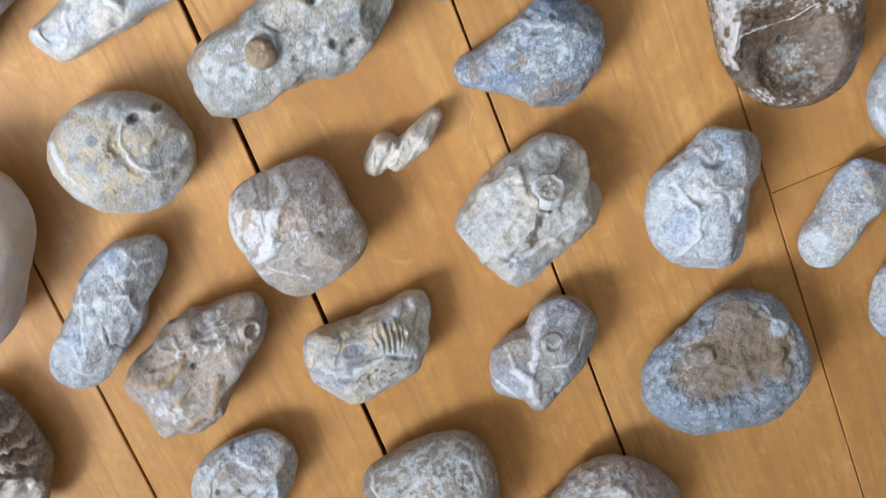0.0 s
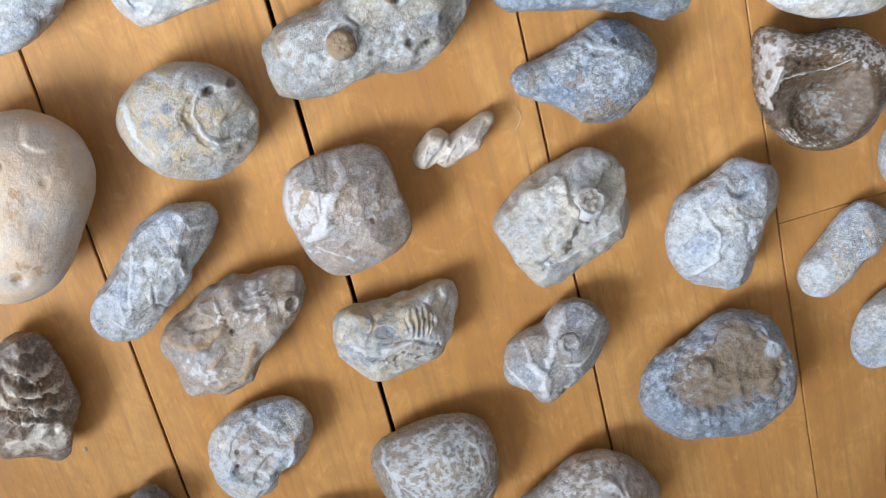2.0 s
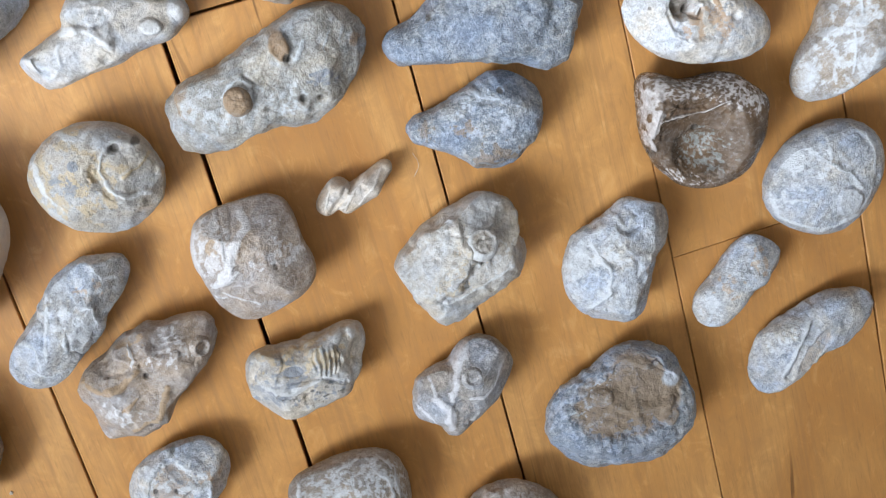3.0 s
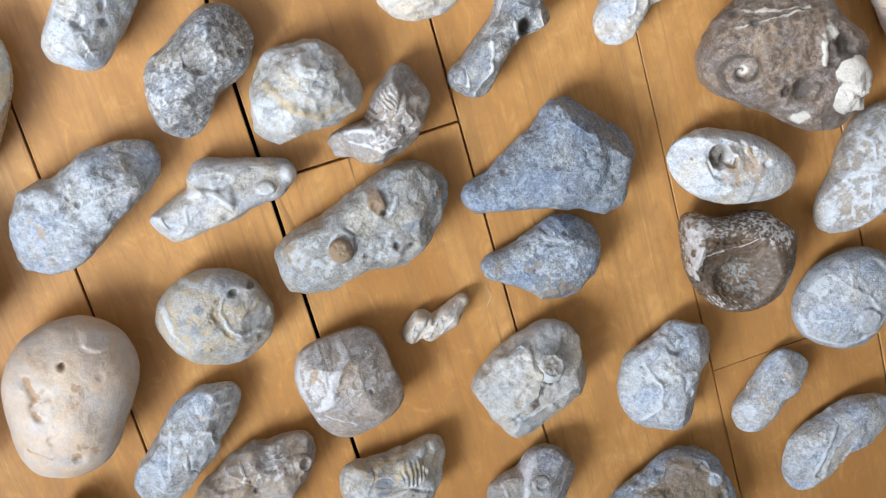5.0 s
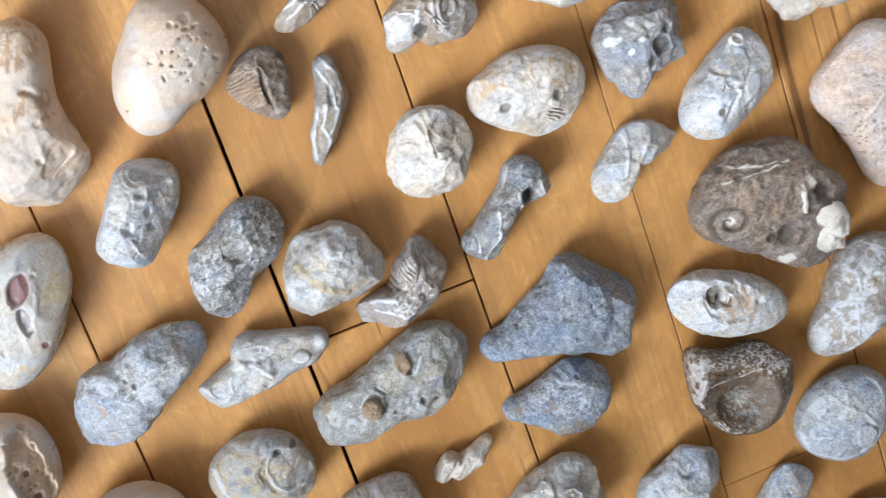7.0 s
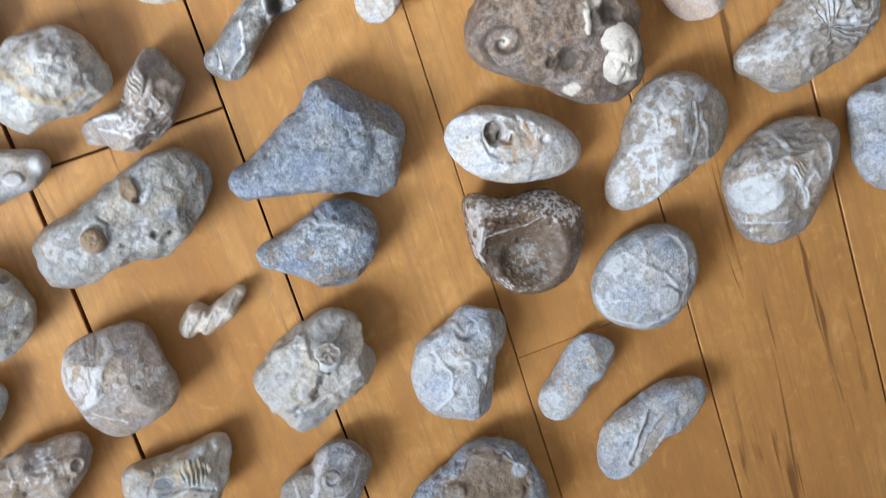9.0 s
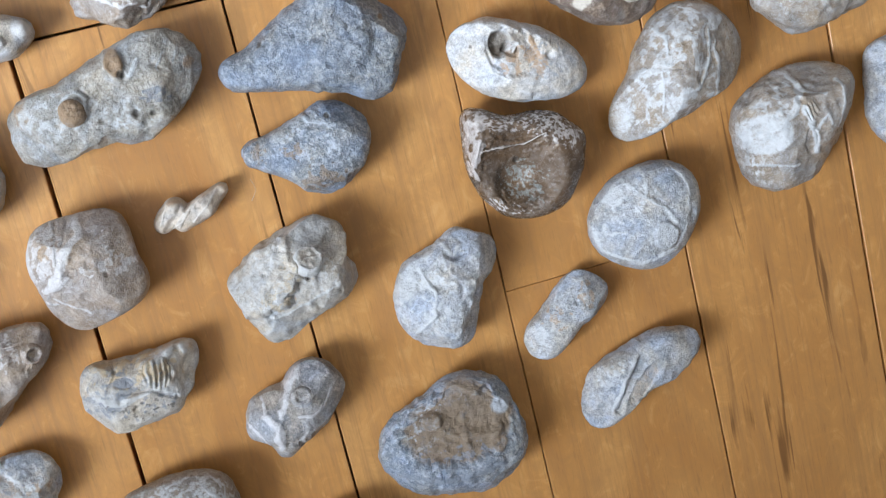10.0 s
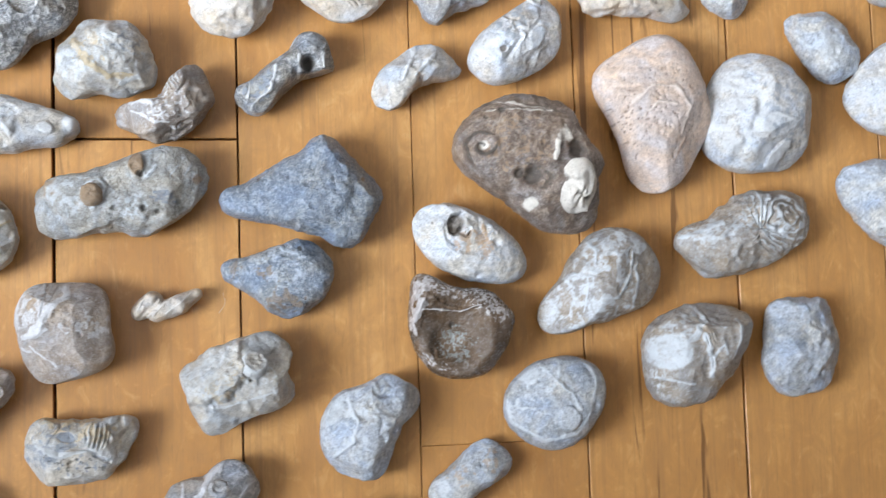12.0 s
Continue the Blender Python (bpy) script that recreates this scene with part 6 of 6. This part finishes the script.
stone("limestone_pebble", "ochre", "ochre-yellow pitted limestone pebble", (-72.6, 187.4), 11.5, 20, ((2, 0.072, 89), (3, 0.047, 78), (4, 0.013, 6), (5, 0.008, 31), (6, 0.011, 29), (7, 0.006, 1),),
      2.3, 0.5, 0.12, (("pores", 3.2, 1.1, 9.0, 30.0, 0.6), ("pit", 1.1, 3.4, 1.4, 0.6), ("pit", 6.6, -1.6, 1.6, 0.8), ))
stone("limestone_lump", "cream", "long lumpy cream-white stone with pinkish-brown stains", (-48.6, 188.8), 15.7, 24, ((7.6, 22.2, 8.0, 0.9, 3.6, 7.2, 7.8, 0.92), (3.6, 7.2, 7.8, 0.92, 0.6, -6.8, 14.2, 1),),
      2.6, 0.4, 0.22, (("flakes", 9.6, 22.2, 5.6, 6.7, -27, 1.4, 0.6, "t"), ("flakes", 6.6, 6.2, 5.0, 5.6, -27, 1.6, 0.5, "t"), ("flakes", 0.6, -4.8, 5.0, 6.7, -27, 2.4, 0.6, "p"), ("plate", 7.6, -9.8, 3.4, 6.7, -37, -1, "d", 0.12), ("path", ((6.6, 11.2), (11.6, 6.2), (13.6, 3.2)), 1.6, -1.3, None), ("path", ((8.6, 26.2), (4.6, 17.2)), 0.9, 0.5, "t"), ("path", ((11.6, 26.2), (6.6, 16.2)), 0.9, 0.5, "t"), ("flakes", 14.6, 17.2, 2.8, 5.6, -27, 1.4, 0.45, "p"), ))
stone("limestone_lump", "pink", "smooth pinkish-cream stone on the strip floor", (-105.6, 59.9), 10.4, 20, ((1, 0.02, 305), (2, 0.309, 76), (3, 0.059, 90), (4, 0.042, 76), (5, 0.037, 13), (6, 0.013, 38), (7, 0.012, 30), (8, 0.013, 4),),
      2.3, 0.25, 0.06, (("ridge", 5.7, 9.8, 8.0, 3.6, 0.8, 0.4, "p"), ))
stone("limestone_lump", "pale", "pale smooth oval stone", (-102.4, 140.0), 9.1, 20, ((1, 0.011, 109), (2, 0.43, 66), (3, 0.021, 21), (4, 0.131, 65), (5, 0.013, 35), (6, 0.039, 4), (7, 0.006, 40), (8, 0.01, 17),),
      2.3, 0.25, 0.06, ())


# ---- bits on the floor ----
curve = bpy.data.curves.new("lint_fibre", "CURVE")
curve.dimensions, curve.bevel_depth, curve.bevel_resolution = "3D", 0.00007, 1
spline = curve.splines.new("BEZIER")
spline.bezier_points.add(2)
for point, at in zip(spline.bezier_points, ((-0.0012, -0.003, 0.0001), (0.0006, 0, 0.0007), (0, 0.0032, 0.0001))):
    point.co, point.handle_left_type, point.handle_right_type = at, "AUTO", "AUTO"
curve.materials.append(STONE["cream"])
fibre = tagged(new("lint_fibre", curve), "thin pale lint fibre lying on the floor", "lint")
fibre.location = (0.0514, 0.0472, 0)
bm = bmesh.new()
bmesh.ops.create_icosphere(bm, subdivisions=2, radius=0.0005)
for v in bm.verts:
    v.co *= 1 + 0.5 * noise.noise(v.co * 3000)
    v.co.z *= 0.6
crumb = tagged(linked("crumb", bm, STONE["white"]), "tiny white crumb lying on the floor", "crumb")
crumb.location = (-0.0770, -0.0064, 0.0003)
